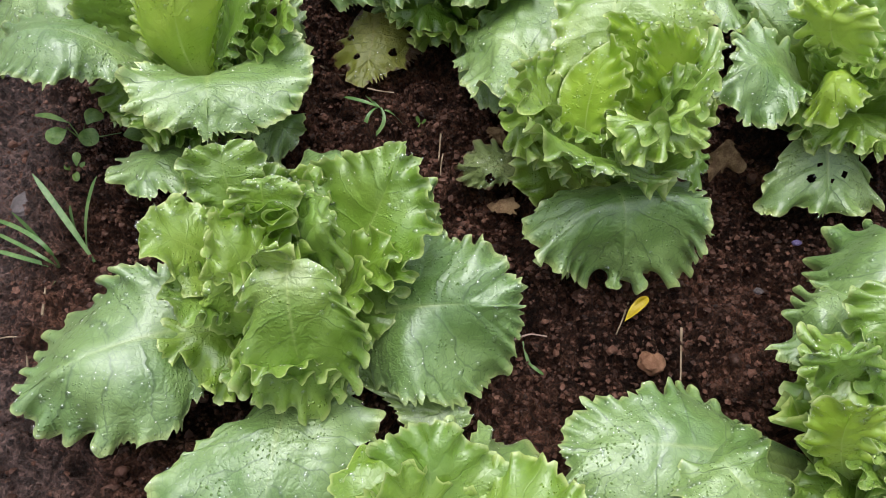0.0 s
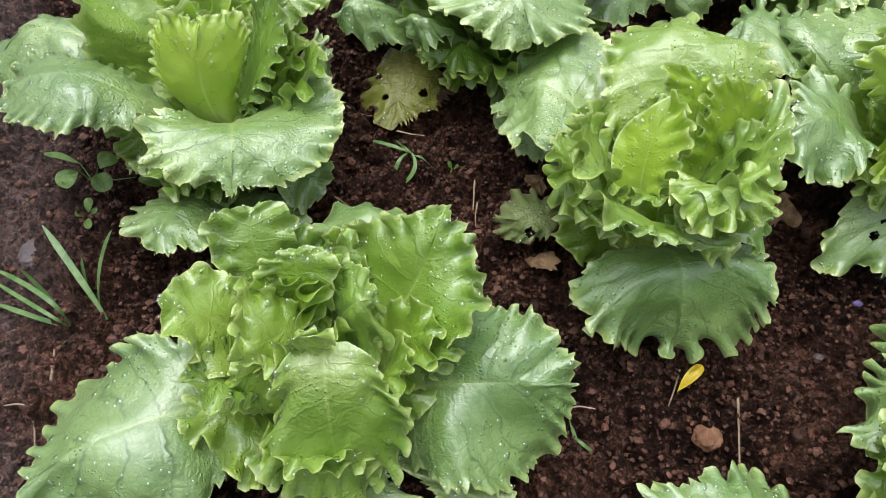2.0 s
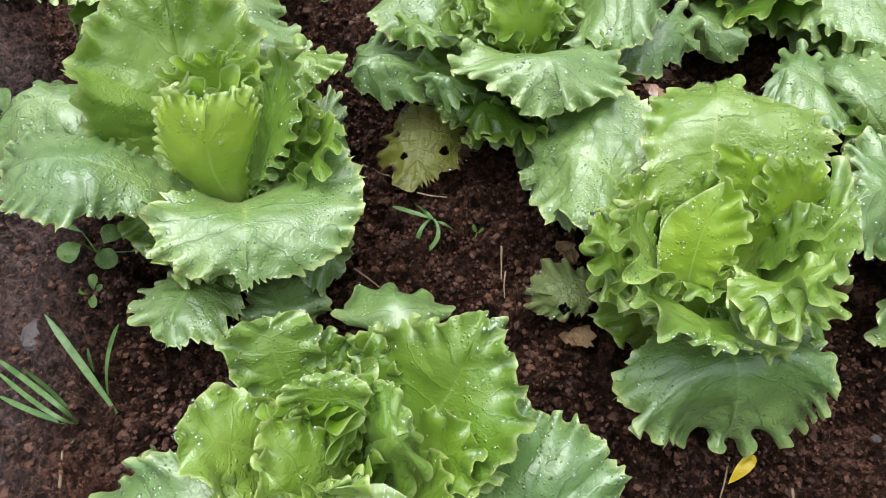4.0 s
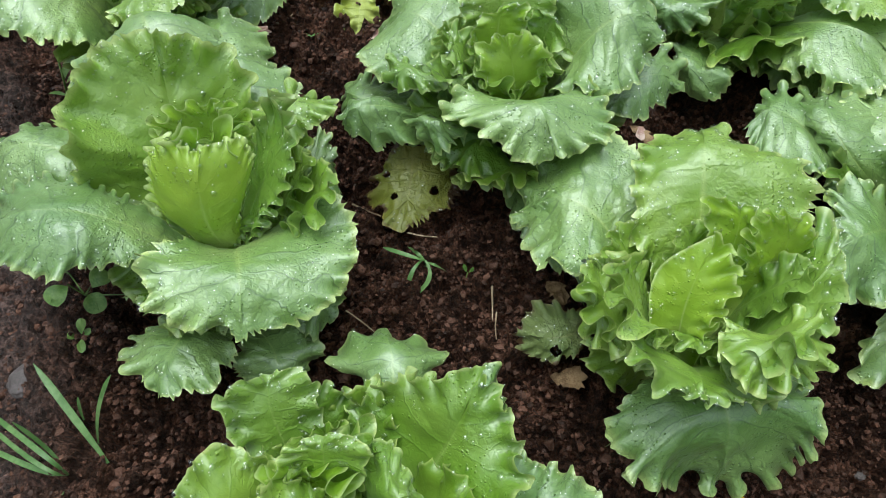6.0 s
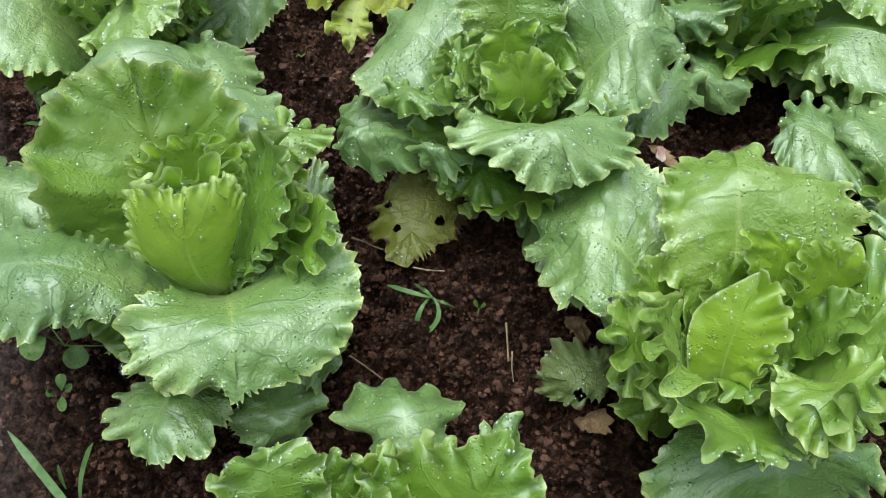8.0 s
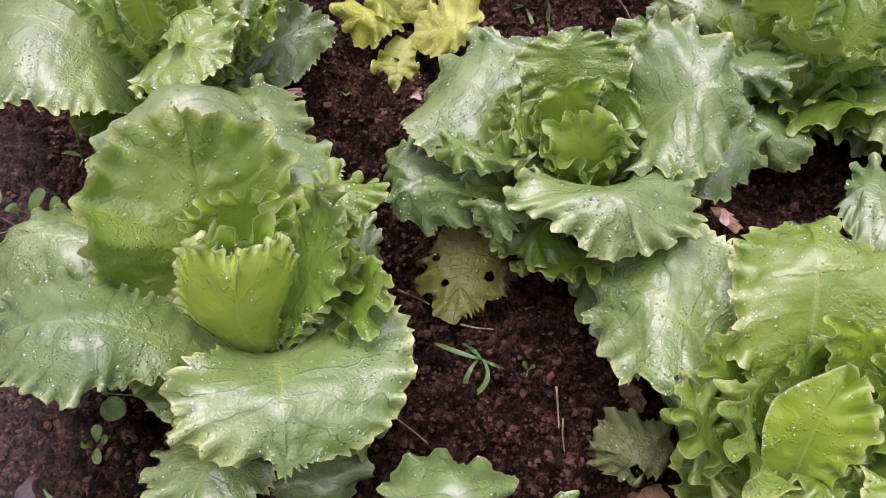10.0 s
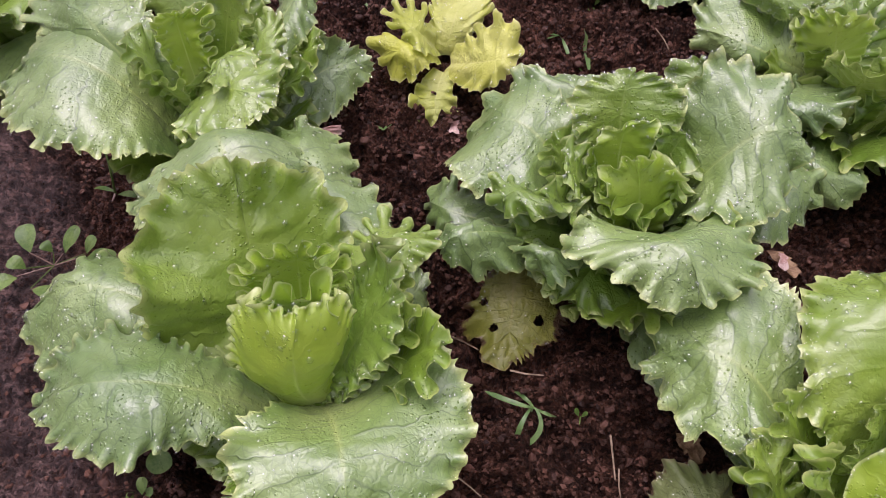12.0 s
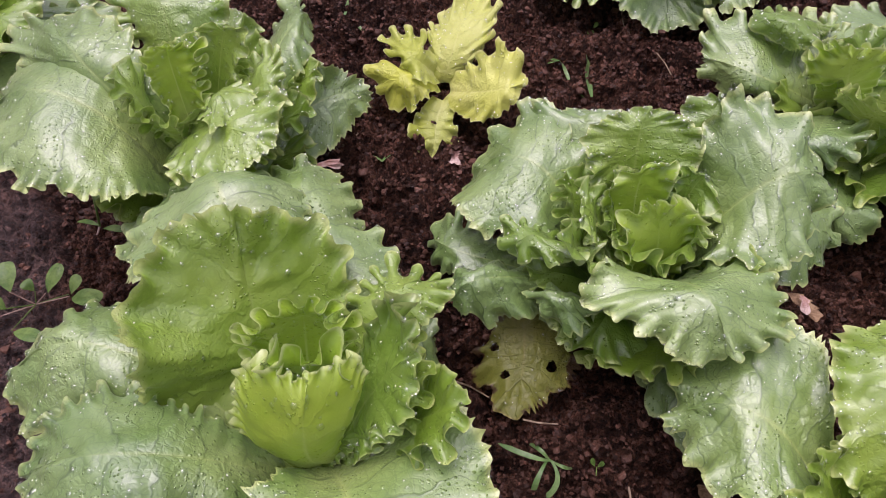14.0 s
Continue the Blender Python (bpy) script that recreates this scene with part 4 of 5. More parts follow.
leaf(L5, (-0.310, 0.730, 0.040), (-0.235, 0.792, 0.075), (-0.187, 0.811, 0.060), (-0.228, 0.813, 0.100), (-0.245, 0.750, 0.050), OUTER, frill=0.0046, wave=0.02)
leaf(L5, (-0.325, 0.720, 0.050), (-0.326, 0.705, 0.080), (-0.340, 0.697, 0.060), (-0.294, 0.709, 0.075), (-0.359, 0.708, 0.070), MIDDLE, tooth=0.0022, frill=0.0059, wave=0.0125)
leaf(L5, (-0.315, 0.720, 0.040), (-0.286, 0.736, 0.060), (-0.274, 0.733, 0.040), (-0.263, 0.756, 0.060), (-0.307, 0.725, 0.050), OUTER, frill=0.0036, wave=0.02)

L6 = head_at(0.352, 0.462, "yellow-green lettuce with insect-bitten lower leaves")
leaf(L6, (0.330, 0.460, 0.060), (0.265, 0.430, 0.126), (0.214, 0.406, 0.116), [(0.286, 0.404, 0.108), (0.262, 0.385, 0.098), (0.236, 0.381, 0.102)], [(0.298, 0.488, 0.100), (0.255, 0.476, 0.116), (0.230, 0.436, 0.128)], OUTER, tooth=0.0052, frill=0.0044, wave=0.019, swell=1.5)
leaf(L6, (0.326, 0.405, 0.070), (0.333, 0.384, 0.047), (0.333, 0.352, 0.020), (0.380, 0.369, 0.030), (0.276, 0.376, 0.030), OUTER, at=0.6, frill=0.0041, holes=((0.65, 0.35, 0.004), (0.6, -0.3, 0.003), (0.5, 0.1, 0.002), (0.75, -0.1, 0.002)), wave=0.02)
leaf(L6, (0.360, 0.460, 0.060), (0.310, 0.416, 0.130), (0.311, 0.381, 0.105), (0.338, 0.398, 0.120), (0.288, 0.389, 0.095), HEART, frill=0.0029, round_=0.35, swell=1.5, tooth=0.0028)
leaf(L6, (0.360, 0.465, 0.080), (0.306, 0.441, 0.145), (0.306, 0.450, 0.170), (0.281, 0.462, 0.150), (0.339, 0.436, 0.160), HEART, frill=0.0059, tooth=0.0028)
leaf(L6, (0.330, 0.490, 0.050), (0.263, 0.574, 0.090), (0.229, 0.572, 0.075), (0.236, 0.521, 0.090), (0.271, 0.619, 0.085), OUTER, frill=0.0048, wave=0.016)
leaf(L6, (0.350, 0.490, 0.050), (0.287, 0.550, 0.100), (0.317, 0.614, 0.080), (0.275, 0.597, 0.080), (0.345, 0.575, 0.090), OUTER, frill=0.0048, wave=0.016)

L7 = head_at(0.295, 0.13, "curly green lettuce with a broad flat leaf on bare soil")
leaf(L7, (0.250, 0.130, 0.030), (0.155, 0.140, 0.060), (0.081, 0.138, 0.044), [(0.200, 0.088, 0.034), (0.120, 0.082, 0.036), (0.086, 0.108, 0.040)], [(0.214, 0.162, 0.034), (0.186, 0.192, 0.030), (0.147, 0.191, 0.046), (0.100, 0.172, 0.047)], OUTER, tooth=0.0052, frill=0.0024, wave=0.015, pleat=0.0006)
leaf(L7, (0.250, 0.080, 0.040), (0.183, 0.118, 0.070), (0.202, 0.155, 0.040), (0.145, 0.111, 0.060), (0.214, 0.136, 0.060), OUTER, frill=0.0036, wave=0.02)
leaf(L7, (0.285, 0.150, 0.060), (0.256, 0.165, 0.112), (0.230, 0.184, 0.100), [(0.262, 0.115, 0.102), (0.236, 0.130, 0.108), (0.226, 0.158, 0.102)], [(0.275, 0.200, 0.100), (0.246, 0.212, 0.086)], MIDDLE, frill=0.0052, wave=0.014, tooth=0.003)
leaf(L7, (0.300, 0.195, 0.050), (0.270, 0.222, 0.086), (0.254, 0.240, 0.064), [(0.258, 0.190, 0.060), (0.241, 0.208, 0.054), (0.242, 0.224, 0.056)], [(0.300, 0.248, 0.070), (0.272, 0.262, 0.060)], OUTER, frill=0.0050, wave=0.016, tooth=0.005)
leaf(L7, (0.315, 0.190, 0.050), (0.320, 0.262, 0.098), (0.346, 0.326, 0.046), [(0.275, 0.238, 0.070), (0.288, 0.274, 0.044), (0.316, 0.312, 0.042)], [(0.372, 0.230, 0.085), (0.390, 0.290, 0.064)], OUTER, frill=0.0046, wave=0.017, tooth=0.005)
leaf(L7, (0.300, 0.160, 0.060), (0.300, 0.206, 0.118), (0.302, 0.238, 0.124), [(0.262, 0.190, 0.105), (0.266, 0.222, 0.115)], [(0.345, 0.190, 0.110), (0.340, 0.225, 0.118)], MIDDLE, frill=0.0055, wave=0.013, tooth=0.003)
leaf(L7, (0.257, 0.114, 0.060), (0.221, 0.118, 0.130), (0.218, 0.131, 0.163), (0.198, 0.133, 0.150), (0.244, 0.126, 0.150), HEART, frill=0.0059, at=0.75, round_=0.12, tooth=0.0028)
leaf(L7, (0.285, 0.170, 0.070), (0.232, 0.159, 0.140), (0.224, 0.167, 0.150), (0.209, 0.164, 0.140), (0.256, 0.171, 0.140), MIDDLE, frill=0.0059, tooth=0.0028, wave=0.015)

L8 = head_at(-0.005, 0.07, "low green lettuce with toothed pale leaves")
leaf(L8, (0.000, 0.080, 0.030), (0.022, 0.118, 0.056), (0.036, 0.162, 0.020), [(-0.030, 0.112, 0.050), (-0.022, 0.143, 0.072), (0.008, 0.156, 0.040)], [(0.040, 0.092, 0.034), (0.064, 0.122, 0.024), (0.064, 0.142, 0.016)], OUTER, tooth=0.008, frill=0.0040, wave=0.022)
leaf(L8, (-0.010, 0.080, 0.040), (-0.040, 0.108, 0.070), (-0.052, 0.134, 0.066), [(-0.052, 0.086, 0.060), (-0.072, 0.112, 0.062)], [(-0.012, 0.120, 0.062), (-0.028, 0.140, 0.064)], MIDDLE, frill=0.0036, tooth=0.005, wave=0.018)

L9 = head_at(0.255, 0.735, "green lettuce with a broad grey-green leaf and bright heart")
leaf(L9, (0.239, 0.772, 0.070), (0.161, 0.774, 0.110), (0.116, 0.818, 0.100), (0.138, 0.782, 0.080), (0.159, 0.853, 0.120), OUTER, frill=0.0048, wave=0.016)
leaf(L9, (0.242, 0.780, 0.070), (0.181, 0.703, 0.115), (0.168, 0.686, 0.090), (0.217, 0.688, 0.110), (0.156, 0.712, 0.100), OUTER, frill=0.0048, wave=0.016)
leaf(L9, (0.240, 0.769, 0.070), (0.214, 0.743, 0.130), (0.196, 0.746, 0.168), (0.169, 0.748, 0.150), (0.235, 0.741, 0.160), HEART, frill=0.0059, at=0.75, round_=0.12, tooth=0.0028)
leaf(L9, (0.286, 0.891, 0.060), (0.192, 0.820, 0.140), (0.176, 0.797, 0.125), (0.208, 0.794, 0.130), (0.160, 0.835, 0.130), MIDDLE, frill=0.0059, tooth=0.0028, wave=0.015)
leaf(L9, (0.250, 0.734, 0.050), (0.199, 0.666, 0.080), (0.203, 0.645, 0.050), (0.233, 0.648, 0.060), (0.179, 0.678, 0.070), OUTER, frill=0.0041, wave=0.02)

Y = head_at(-0.105, 0.812, "small stunted yellow lettuce with a withered lower leaf")
leaf(Y, (-0.111, 0.844, 0.040), (-0.073, 0.800, 0.079), (-0.040, 0.804, 0.085), (-0.063, 0.844, 0.090), (-0.082, 0.780, 0.060), PALE, tooth=0.0032, frill=0.0036, wave=0.015, round_=0.3, swell=1.8)
leaf(Y, (-0.116, 0.853, 0.040), (-0.103, 0.875, 0.075), (-0.081, 0.952, 0.080), (-0.127, 0.903, 0.075), (-0.057, 0.908, 0.080), PALE, tooth=0.0032, frill=0.0036, wave=0.015, round_=0.3, swell=1.8)
leaf(Y, (-0.122, 0.858, 0.050), (-0.145, 0.842, 0.085), (-0.173, 0.883, 0.072), (-0.145, 0.825, 0.075), (-0.139, 0.881, 0.085), PALE, tooth=0.0032, frill=0.0036, wave=0.015, round_=0.3, swell=1.8)
leaf(Y, (-0.125, 0.850, 0.050), (-0.154, 0.828, 0.075), (-0.175, 0.828, 0.045), (-0.146, 0.802, 0.050), (-0.182, 0.852, 0.060), PALE, tooth=0.0032, frill=0.0036, wave=0.015, round_=0.3, swell=1.8)
leaf(Y, (-0.117, 0.832, 0.040), (-0.126, 0.797, 0.030), (-0.124, 0.777, 0.012), (-0.103, 0.796, 0.028), (-0.152, 0.799, 0.028), PALE, tooth=0.0022, frill=0.0031, wave=0.012, label="withered pale yellow lower leaf")

# leaves that fill the heads below the ones in sight
for head, seed, n in ((L1, 1, 6), (L2, 2, 6), (L3, 3, 6), (L4, 4, 7), (L5, 5, 7), (L6, 6, 6), (L7, 7, 6), (L8, 8, 3), (L9, 9, 7)):
    rs = np.random.RandomState(seed)
    for i in range(n):
        az = 360 * (i + 0.5 * rs.rand()) / n + 40 * seed
        if head is L3 and 165 < az % 360 < 310:
            continue
        radial(head, az, (0.055 if head is L3 else 0.075) + 0.02 * rs.rand(), 0.055 + 0.02 * rs.rand(), 0.075 + 0.03 * rs.rand(), 0.10, MIDDLE, fine=0.5, beads=0.0)
        if i % 2:
            radial(head, az + 25, 0.05, 0.05, 0.085 + 0.02 * rs.rand(), 0.075, MIDDLE, frill=0.008, wave=0.018, fine=0.5, beads=0.0)
for az, reach, width in ((-30, 0.16, 0.14), (30, 0.17, 0.15), (80, 0.15, 0.13)):
    radial(L6, az, reach, 0.09, 0.08, width, OUTER)
for az, reach, width in ((-40, 0.17, 0.14), (10, 0.18, 0.15), (60, 0.17, 0.14), (115, 0.15, 0.14)):
    radial(L9, az, reach, 0.10, 0.09, width, OUTER)
for az, reach, width in ((-80, 0.16, 0.14), (-20, 0.16, 0.15), (40, 0.15, 0.13)):
    radial(L7, az, reach, 0.09, 0.07, width, OUTER)
for az, reach, width in ((-150, 0.13, 0.13), (-90, 0.14, 0.13), (-30, 0.13, 0.13)):
    radial(L8, az, reach, 0.07, 0.05, width, OUTER)

# lettuces that only reach into view
for x, y, size, seed in ((-0.662, 1.015, 0.32, 31), (0.146, 1.082, 0.30, 32), (0.422, 0.746, 0.34, 33)):
    far_head = head_at(x, y, "green curly lettuce wet with rain at the rim of the bed")
    rosette(far_head, size, seed)


# leaves packed round the hearts
ruffles(L4, 0.020, 0.606, 0.030, 0.07, 0.160, 5, 0.060, 1)
ruffles(L4, 0.020, 0.600, 0.062, 0.05, 0.145, 8, 0.066, 2)
ruffles(L5, -0.330, 0.748, 0.040, 0.06, 0.160, 6, 0.060, 3)
ruffles(L5, -0.325, 0.742, 0.080, 0.05, 0.130, 6, 0.066, 4, -70.0, 170.0)
ruffles(L3, 0.142, 0.385, 0.034, 0.08, 0.165, 3, 0.055, 21, -20.0, 200.0)
ruffles(L3, 0.128, 0.378, 0.070, 0.04, 0.125, 5, 0.066, 5, 20.0, 175.0)
ruffles(L2, -0.115, 0.255, 0.028, 0.07, 0.150, 4, 0.055, 6)
ruffles(L2, -0.112, 0.250, 0.062, 0.05, 0.125, 7, 0.062, 7)
ruffles(L1, -0.205, 0.485, 0.060, 0.05, 0.135, 3, 0.060, 8, -25.0, 100.0)
ruffles(L6, 0.362, 0.470, 0.055, 0.05, 0.140, 7, 0.064, 9)
ruffles(L9, 0.262, 0.742, 0.055, 0.05, 0.140, 7, 0.064, 10)
ruffles(L7, 0.305, 0.125, 0.055, 0.05, 0.130, 7, 0.064, 11)

# ---- weeds and litter ----
def blade(thing, a, b, c, width, mat=None, fold=0.25, name="blade"):
    """A grass blade: a bent, tapered strip folded along its middle, from a by b to c."""
    a, b, c = (np.array(q, float) for q in (a, b, c))
    k = np.linspace(0, 1, 18)[:, None]
    mid = (1 - k) ** 2 * a + 2 * k * (1 - k) * (2 * b - (a + c) / 2) + k ** 2 * c
    t = np.gradient(mid, axis=0)
    t /= np.linalg.norm(t, axis=1, keepdims=True) + 1e-9
    side = np.cross(t, [0, 0, 1.0])
    side /= np.linalg.norm(side, axis=1, keepdims=True) + 1e-6
    nrm = np.cross(side, t)
    w = 0.4 * width * np.minimum(1, 0.35 + 1.3 * k) * np.clip((1 - k) * 6, 0, 1) ** 0.6 + 0.0002
    rows = [mid - side * w + nrm * w * fold, mid, mid + side * w + nrm * w * fold]
    P = np.stack(rows, 1).reshape(-1, 3) - np.array(thing.location)
    return part(name, mesh_of(name, P, grid_faces(18, 3), mat or GRASS), thing)


def tube(name, points, radius, mat, thing=None, taper=0.6):
    """A thin round stem through points."""
    pts = [np.array(q, float) for q in points]
    k = np.linspace(0, len(pts) - 1, 8 * (len(pts) - 1) + 1)
    mid = np.stack([np.interp(k, range(len(pts)), [q[i] for q in pts]) for i in range(3)], 1)
    for _ in range(6):
        mid[1:-1] = (mid[:-2] + 2 * mid[1:-1] + mid[2:]) / 4
    t = np.gradient(mid, axis=0)
    t /= np.linalg.norm(t, axis=1, keepdims=True) + 1e-9
    a = np.cross(t, [0.3, 0.2, 1.0])
    a /= np.linalg.norm(a, axis=1, keepdims=True) + 1e-9
    b = np.cross(t, a)
    r = radius * np.linspace(1, taper, len(mid))[:, None]
    ring = [mid + r * (math.cos(q) * a + math.sin(q) * b) for q in np.linspace(0, 2 * math.pi, 7)]
    P = np.stack(ring, 1).reshape(-1, 3)
    org = np.array(thing.location) if thing else pts[0]
    me = mesh_of(name, P - org, grid_faces(len(mid), 7), mat)
    if thing:
        return part(name, me, thing)
    ob = new(name, me)
    ob.location = org
    return ob


def oval(thing, base, tip, width, mat, lift=0.0, name="leaf", **kw):
    """A small plain leaf from base to tip."""
    base, tip = np.array(base, float), np.array(tip, float)
    d = tip - base
    w = np.cross(d, [0, 0, 1.0])
    w = w / (np.linalg.norm(w) + 1e-9) * width / 2
    m = (base + tip) / 2 + np.array([0, 0, lift])
    opts = dict(frill=0.0004, tooth=0.0002, blister=0.0002, stalk=0.08, at=0.5, round_=0.12, beads=0.0, wave=0.03)
    opts.update(kw)
    return leaf(thing, base, m, tip, m - w, m + w, mat, **opts)


def lump(name, spot, size, mat, label, category, seed, squash=0.7):
    """A rough rounded lump lying on the ground."""
    bm = bmesh.new()
    bmesh.ops.create_icosphere(bm, subdivisions=4, radius=1.0)
    for v in bm.verts:
        d = noise.fractal(v.co * 2.0 + Vector((seed, 0, 0)), 1.0, 2.0, 4)
        v.co *= 1 + 0.2 * d
        v.co = Vector((v.co.x * size[0], v.co.y * size[1], v.co.z * size[0] * squash))
    me = bpy.data.meshes.new(name)
    bm.to_mesh(me)
    bm.free()
    for p in me.polygons:
        p.use_smooth = True
    me.materials.append(mat)
    ob = new(name, me)
    ob.location = spot
    return tagged(ob, label, category)


tuft = plant("grass_tuft", (-0.322, 0.305, 0.011), "tuft of narrow green grass blades in wet mud", "grass", "grass tufts")
for m, tip, w in (((-0.328, 0.311, 0.050), (-0.411, 0.364, 0.004), 0.0042), ((-0.337, 0.308, 0.035), (-0.413, 0.357, -0.004), 0.0036), ((-0.344, 0.308, 0.020), (-0.400, 0.333, 0.000), 0.0045), ((-0.334, 0.319, 0.030), (-0.347, 0.329, 0.060), 0.003)):
    blade(tuft, (-0.323, 0.305, 0.011), m, tip, w)
tuft = plant("grass_tuft", (-0.291, 0.305, 0.008), "tuft of broad green grass blades in wet mud", "grass", "grass tufts")
for a, m, tip, w in (((-0.298, 0.314, 0.008), (-0.318, 0.339, 0.030), (-0.351, 0.377, 0.050), 0.0062), ((-0.310, 0.330, 0.005), (-0.299, 0.344, 0.040), (-0.282, 0.358, 0.070), 0.0055), ((-0.323, 0.347, 0.010), (-0.323, 0.352, 0.020), (-0.322, 0.358, 0.030), 0.003)):
    blade(tuft, a, m, tip, w)
tuft = plant("grass_tuft", (-0.323, 0.292, 0.012), "single green grass blade lying over wet mud", "grass", "grass tufts")
blade(tuft, (-0.323, 0.292, 0.012), (-0.367, 0.293, -0.030), (-0.397, 0.270, -0.040), 0.007)
blade(tuft, (-0.324, 0.290, 0.012), (-0.352, 0.301, -0.040), (-0.359, 0.292, -0.050), 0.004)

weed = plant("grass_weed", (-0.060, 0.473, 0.019), "bent bluish-green grass weed on crumbly soil", "grass")
for a, m, tip, w in (((-0.060, 0.470, 0.034), (-0.075, 0.472, 0.040), (-0.095, 0.484, 0.034), 0.0045), ((-0.062, 0.470, 0.034), (-0.071, 0.456, 0.034), (-0.074, 0.447, 0.016), 0.0045), ((-0.059, 0.470, 0.034), (-0.056, 0.456, 0.028), (-0.068, 0.447, 0.016), 0.0045),
                     ((-0.060, 0.477, 0.020), (-0.051, 0.465, 0.034), (-0.040, 0.472, 0.010), 0.003), ((-0.060, 0.470, 0.034), (-0.065, 0.480, 0.028), (-0.074, 0.480, 0.040), 0.004), ((-0.060, 0.473, 0.019), (-0.059, 0.478, 0.012), (-0.060, 0.477, 0.024), 0.004)):
    blade(weed, a, m, tip, w)

sprig = plant("grass_weed", (0.063, 0.237, 0.013), "tiny pale green grass sprig on crumbly soil", "grass")
blade(sprig, (0.063, 0.237, 0.013), (0.066, 0.225, 0.008), (0.069, 0.220, 0.004), 0.003)
blade(sprig, (0.066, 0.224, 0.004), (0.071, 0.217, 0.008), (0.079, 0.213, 0.003), 0.003)

seedling = plant("seedling", (-0.022, 0.469, 0.014), "tiny pale green seedling with two leaves in soil", "seedling")
tube("stem", ((-0.024, 0.464, 0.014), (-0.022, 0.471, 0.012)), 0.0006, WEED, seedling)
oval(seedling, (-0.022, 0.471, 0.012), (-0.026, 0.476, 0.016), 0.004, WEED)
oval(seedling, (-0.022, 0.471, 0.012), (-0.017, 0.473, 0.016), 0.004, WEED)

weed = plant("broadleaf_weed", (-0.357, 0.461, -0.007), "low green weed with rounded leaves at the bed edge", "weed")
for root, tip, w in (((-0.369, 0.470, 0.007), (-0.380, 0.451, 0.006), 0.022), ((-0.335, 0.449, 0.030), (-0.327, 0.435, 0.020), 0.018), ((-0.336, 0.453, 0.030), (-0.324, 0.467, 0.030), 0.02), ((-0.305, 0.451, 0.020), (-0.280, 0.448, 0.020), 0.02), ((-0.378, 0.489, -0.005), (-0.430, 0.517, -0.022), 0.008)):
    oval(weed, root, tip, w, WEED, 0.003)
    tube("stalk", ((-0.360, 0.468, -0.009), root), 0.0008, WEED, weed)

weed = plant("broadleaf_weed", (-0.348, 0.417, 0.004), "tiny yellow-green weed sprout on wet mud", "weed")
for root, tip, w in (((-0.350, 0.423, 0.000), (-0.358, 0.422, 0.005), 0.008), ((-0.350, 0.423, 0.000), (-0.339, 0.426, 0.005), 0.008), ((-0.350, 0.423, 0.000), (-0.343, 0.408, 0.000), 0.007), ((-0.347, 0.422, 0.005), (-0.346, 0.434, 0.012), 0.008)):
    oval(weed, root, tip, w, WEED, 0.001)

weed = plant("broadleaf_weed", (-0.523, 0.682, -0.077), "green broad-leaved weed with rounded leaflets on mud", "weed")
for root, tip, w in (((-0.537, 0.682, -0.053), (-0.545, 0.710, -0.043), 0.020), ((-0.498, 0.675, -0.046), (-0.483, 0.697, -0.030), 0.017), ((-0.517, 0.686, -0.059), (-0.527, 0.693, -0.052), 0.012), ((-0.468, 0.664, -0.032), (-0.456, 0.676, -0.021), 0.015), ((-0.466, 0.661, -0.031), (-0.430, 0.648, -0.017), 0.019), ((-0.540, 0.669, -0.062), (-0.556, 0.674, -0.054), 0.016), ((-0.546, 0.659, -0.061), (-0.565, 0.645, -0.060), 0.020), ((-0.525, 0.642, -0.057), (-0.490, 0.628, -0.048), 0.014)):
    oval(weed, root, tip, w, WEED, 0.003)
    tube("stalk", ((-0.523, 0.682, -0.077), root), 0.0008, ROOT if w > 0.016 else WEED, weed)

weed = plant("broadleaf_weed", (-0.480, 0.772, -0.071), "small weed with narrow leaves and a white root", "weed")
tube("stem", ((-0.480, 0.772, -0.071), (-0.469, 0.770, -0.032), (-0.473, 0.786, -0.016)), 0.0016, WEED, weed)
tube("root", ((-0.480, 0.772, -0.071), (-0.480, 0.760, -0.071), (-0.485, 0.749, -0.072)), 0.0012, ROOT, weed)
for root, tip, w in (((-0.467, 0.756, -0.048), (-0.498, 0.770, -0.060), 0.006), ((-0.464, 0.751, -0.046), (-0.437, 0.742, -0.040), 0.008), ((-0.466, 0.765, -0.031), (-0.461, 0.780, -0.026), 0.010)):
    oval(weed, root, tip, w, WEED, 0.003)

weed = plant("grass_weed", (0.038, 0.848, 0.024), "short upright grass weed on reddish soil", "grass")
blade(weed, (0.037, 0.846, 0.025), (0.039, 0.876, 0.025), (0.033, 0.883, 0.050), 0.009)
oval(weed, (0.041, 0.862, 0.010), (0.052, 0.863, 0.020), 0.007, WEED)
oval(weed, (0.040, 0.862, 0.010), (0.030, 0.861, 0.015), 0.006, WEED)
weed = plant("grass_weed", (0.014, 0.908, 0.019), "thin flattened grass weed on reddish soil", "grass")
for m, tip, w in (((0.003, 0.924, 0.012), (-0.020, 0.942, 0.010), 0.006), ((0.021, 0.910, 0.008), (0.025, 0.891, 0.004), 0.005), ((0.003, 0.917, 0.010), (-0.012, 0.919, 0.005), 0.004)):
    blade(weed, (0.014, 0.910, 0.019), m, tip, w)
weed = plant("grass_weed", (-0.225, 1.000, 0.014), "thin pale grass weed on reddish soil", "grass")
for m, tip, w in (((-0.209, 0.992, 0.010), (-0.194, 0.970, 0.005), 0.004), ((-0.222, 1.014, 0.010), (-0.218, 1.027, 0.020), 0.004), ((-0.214, 0.987, 0.006), (-0.213, 0.977, 0.003), 0.003)):
    blade(weed, (-0.225, 0.999, 0.014), m, tip, w)
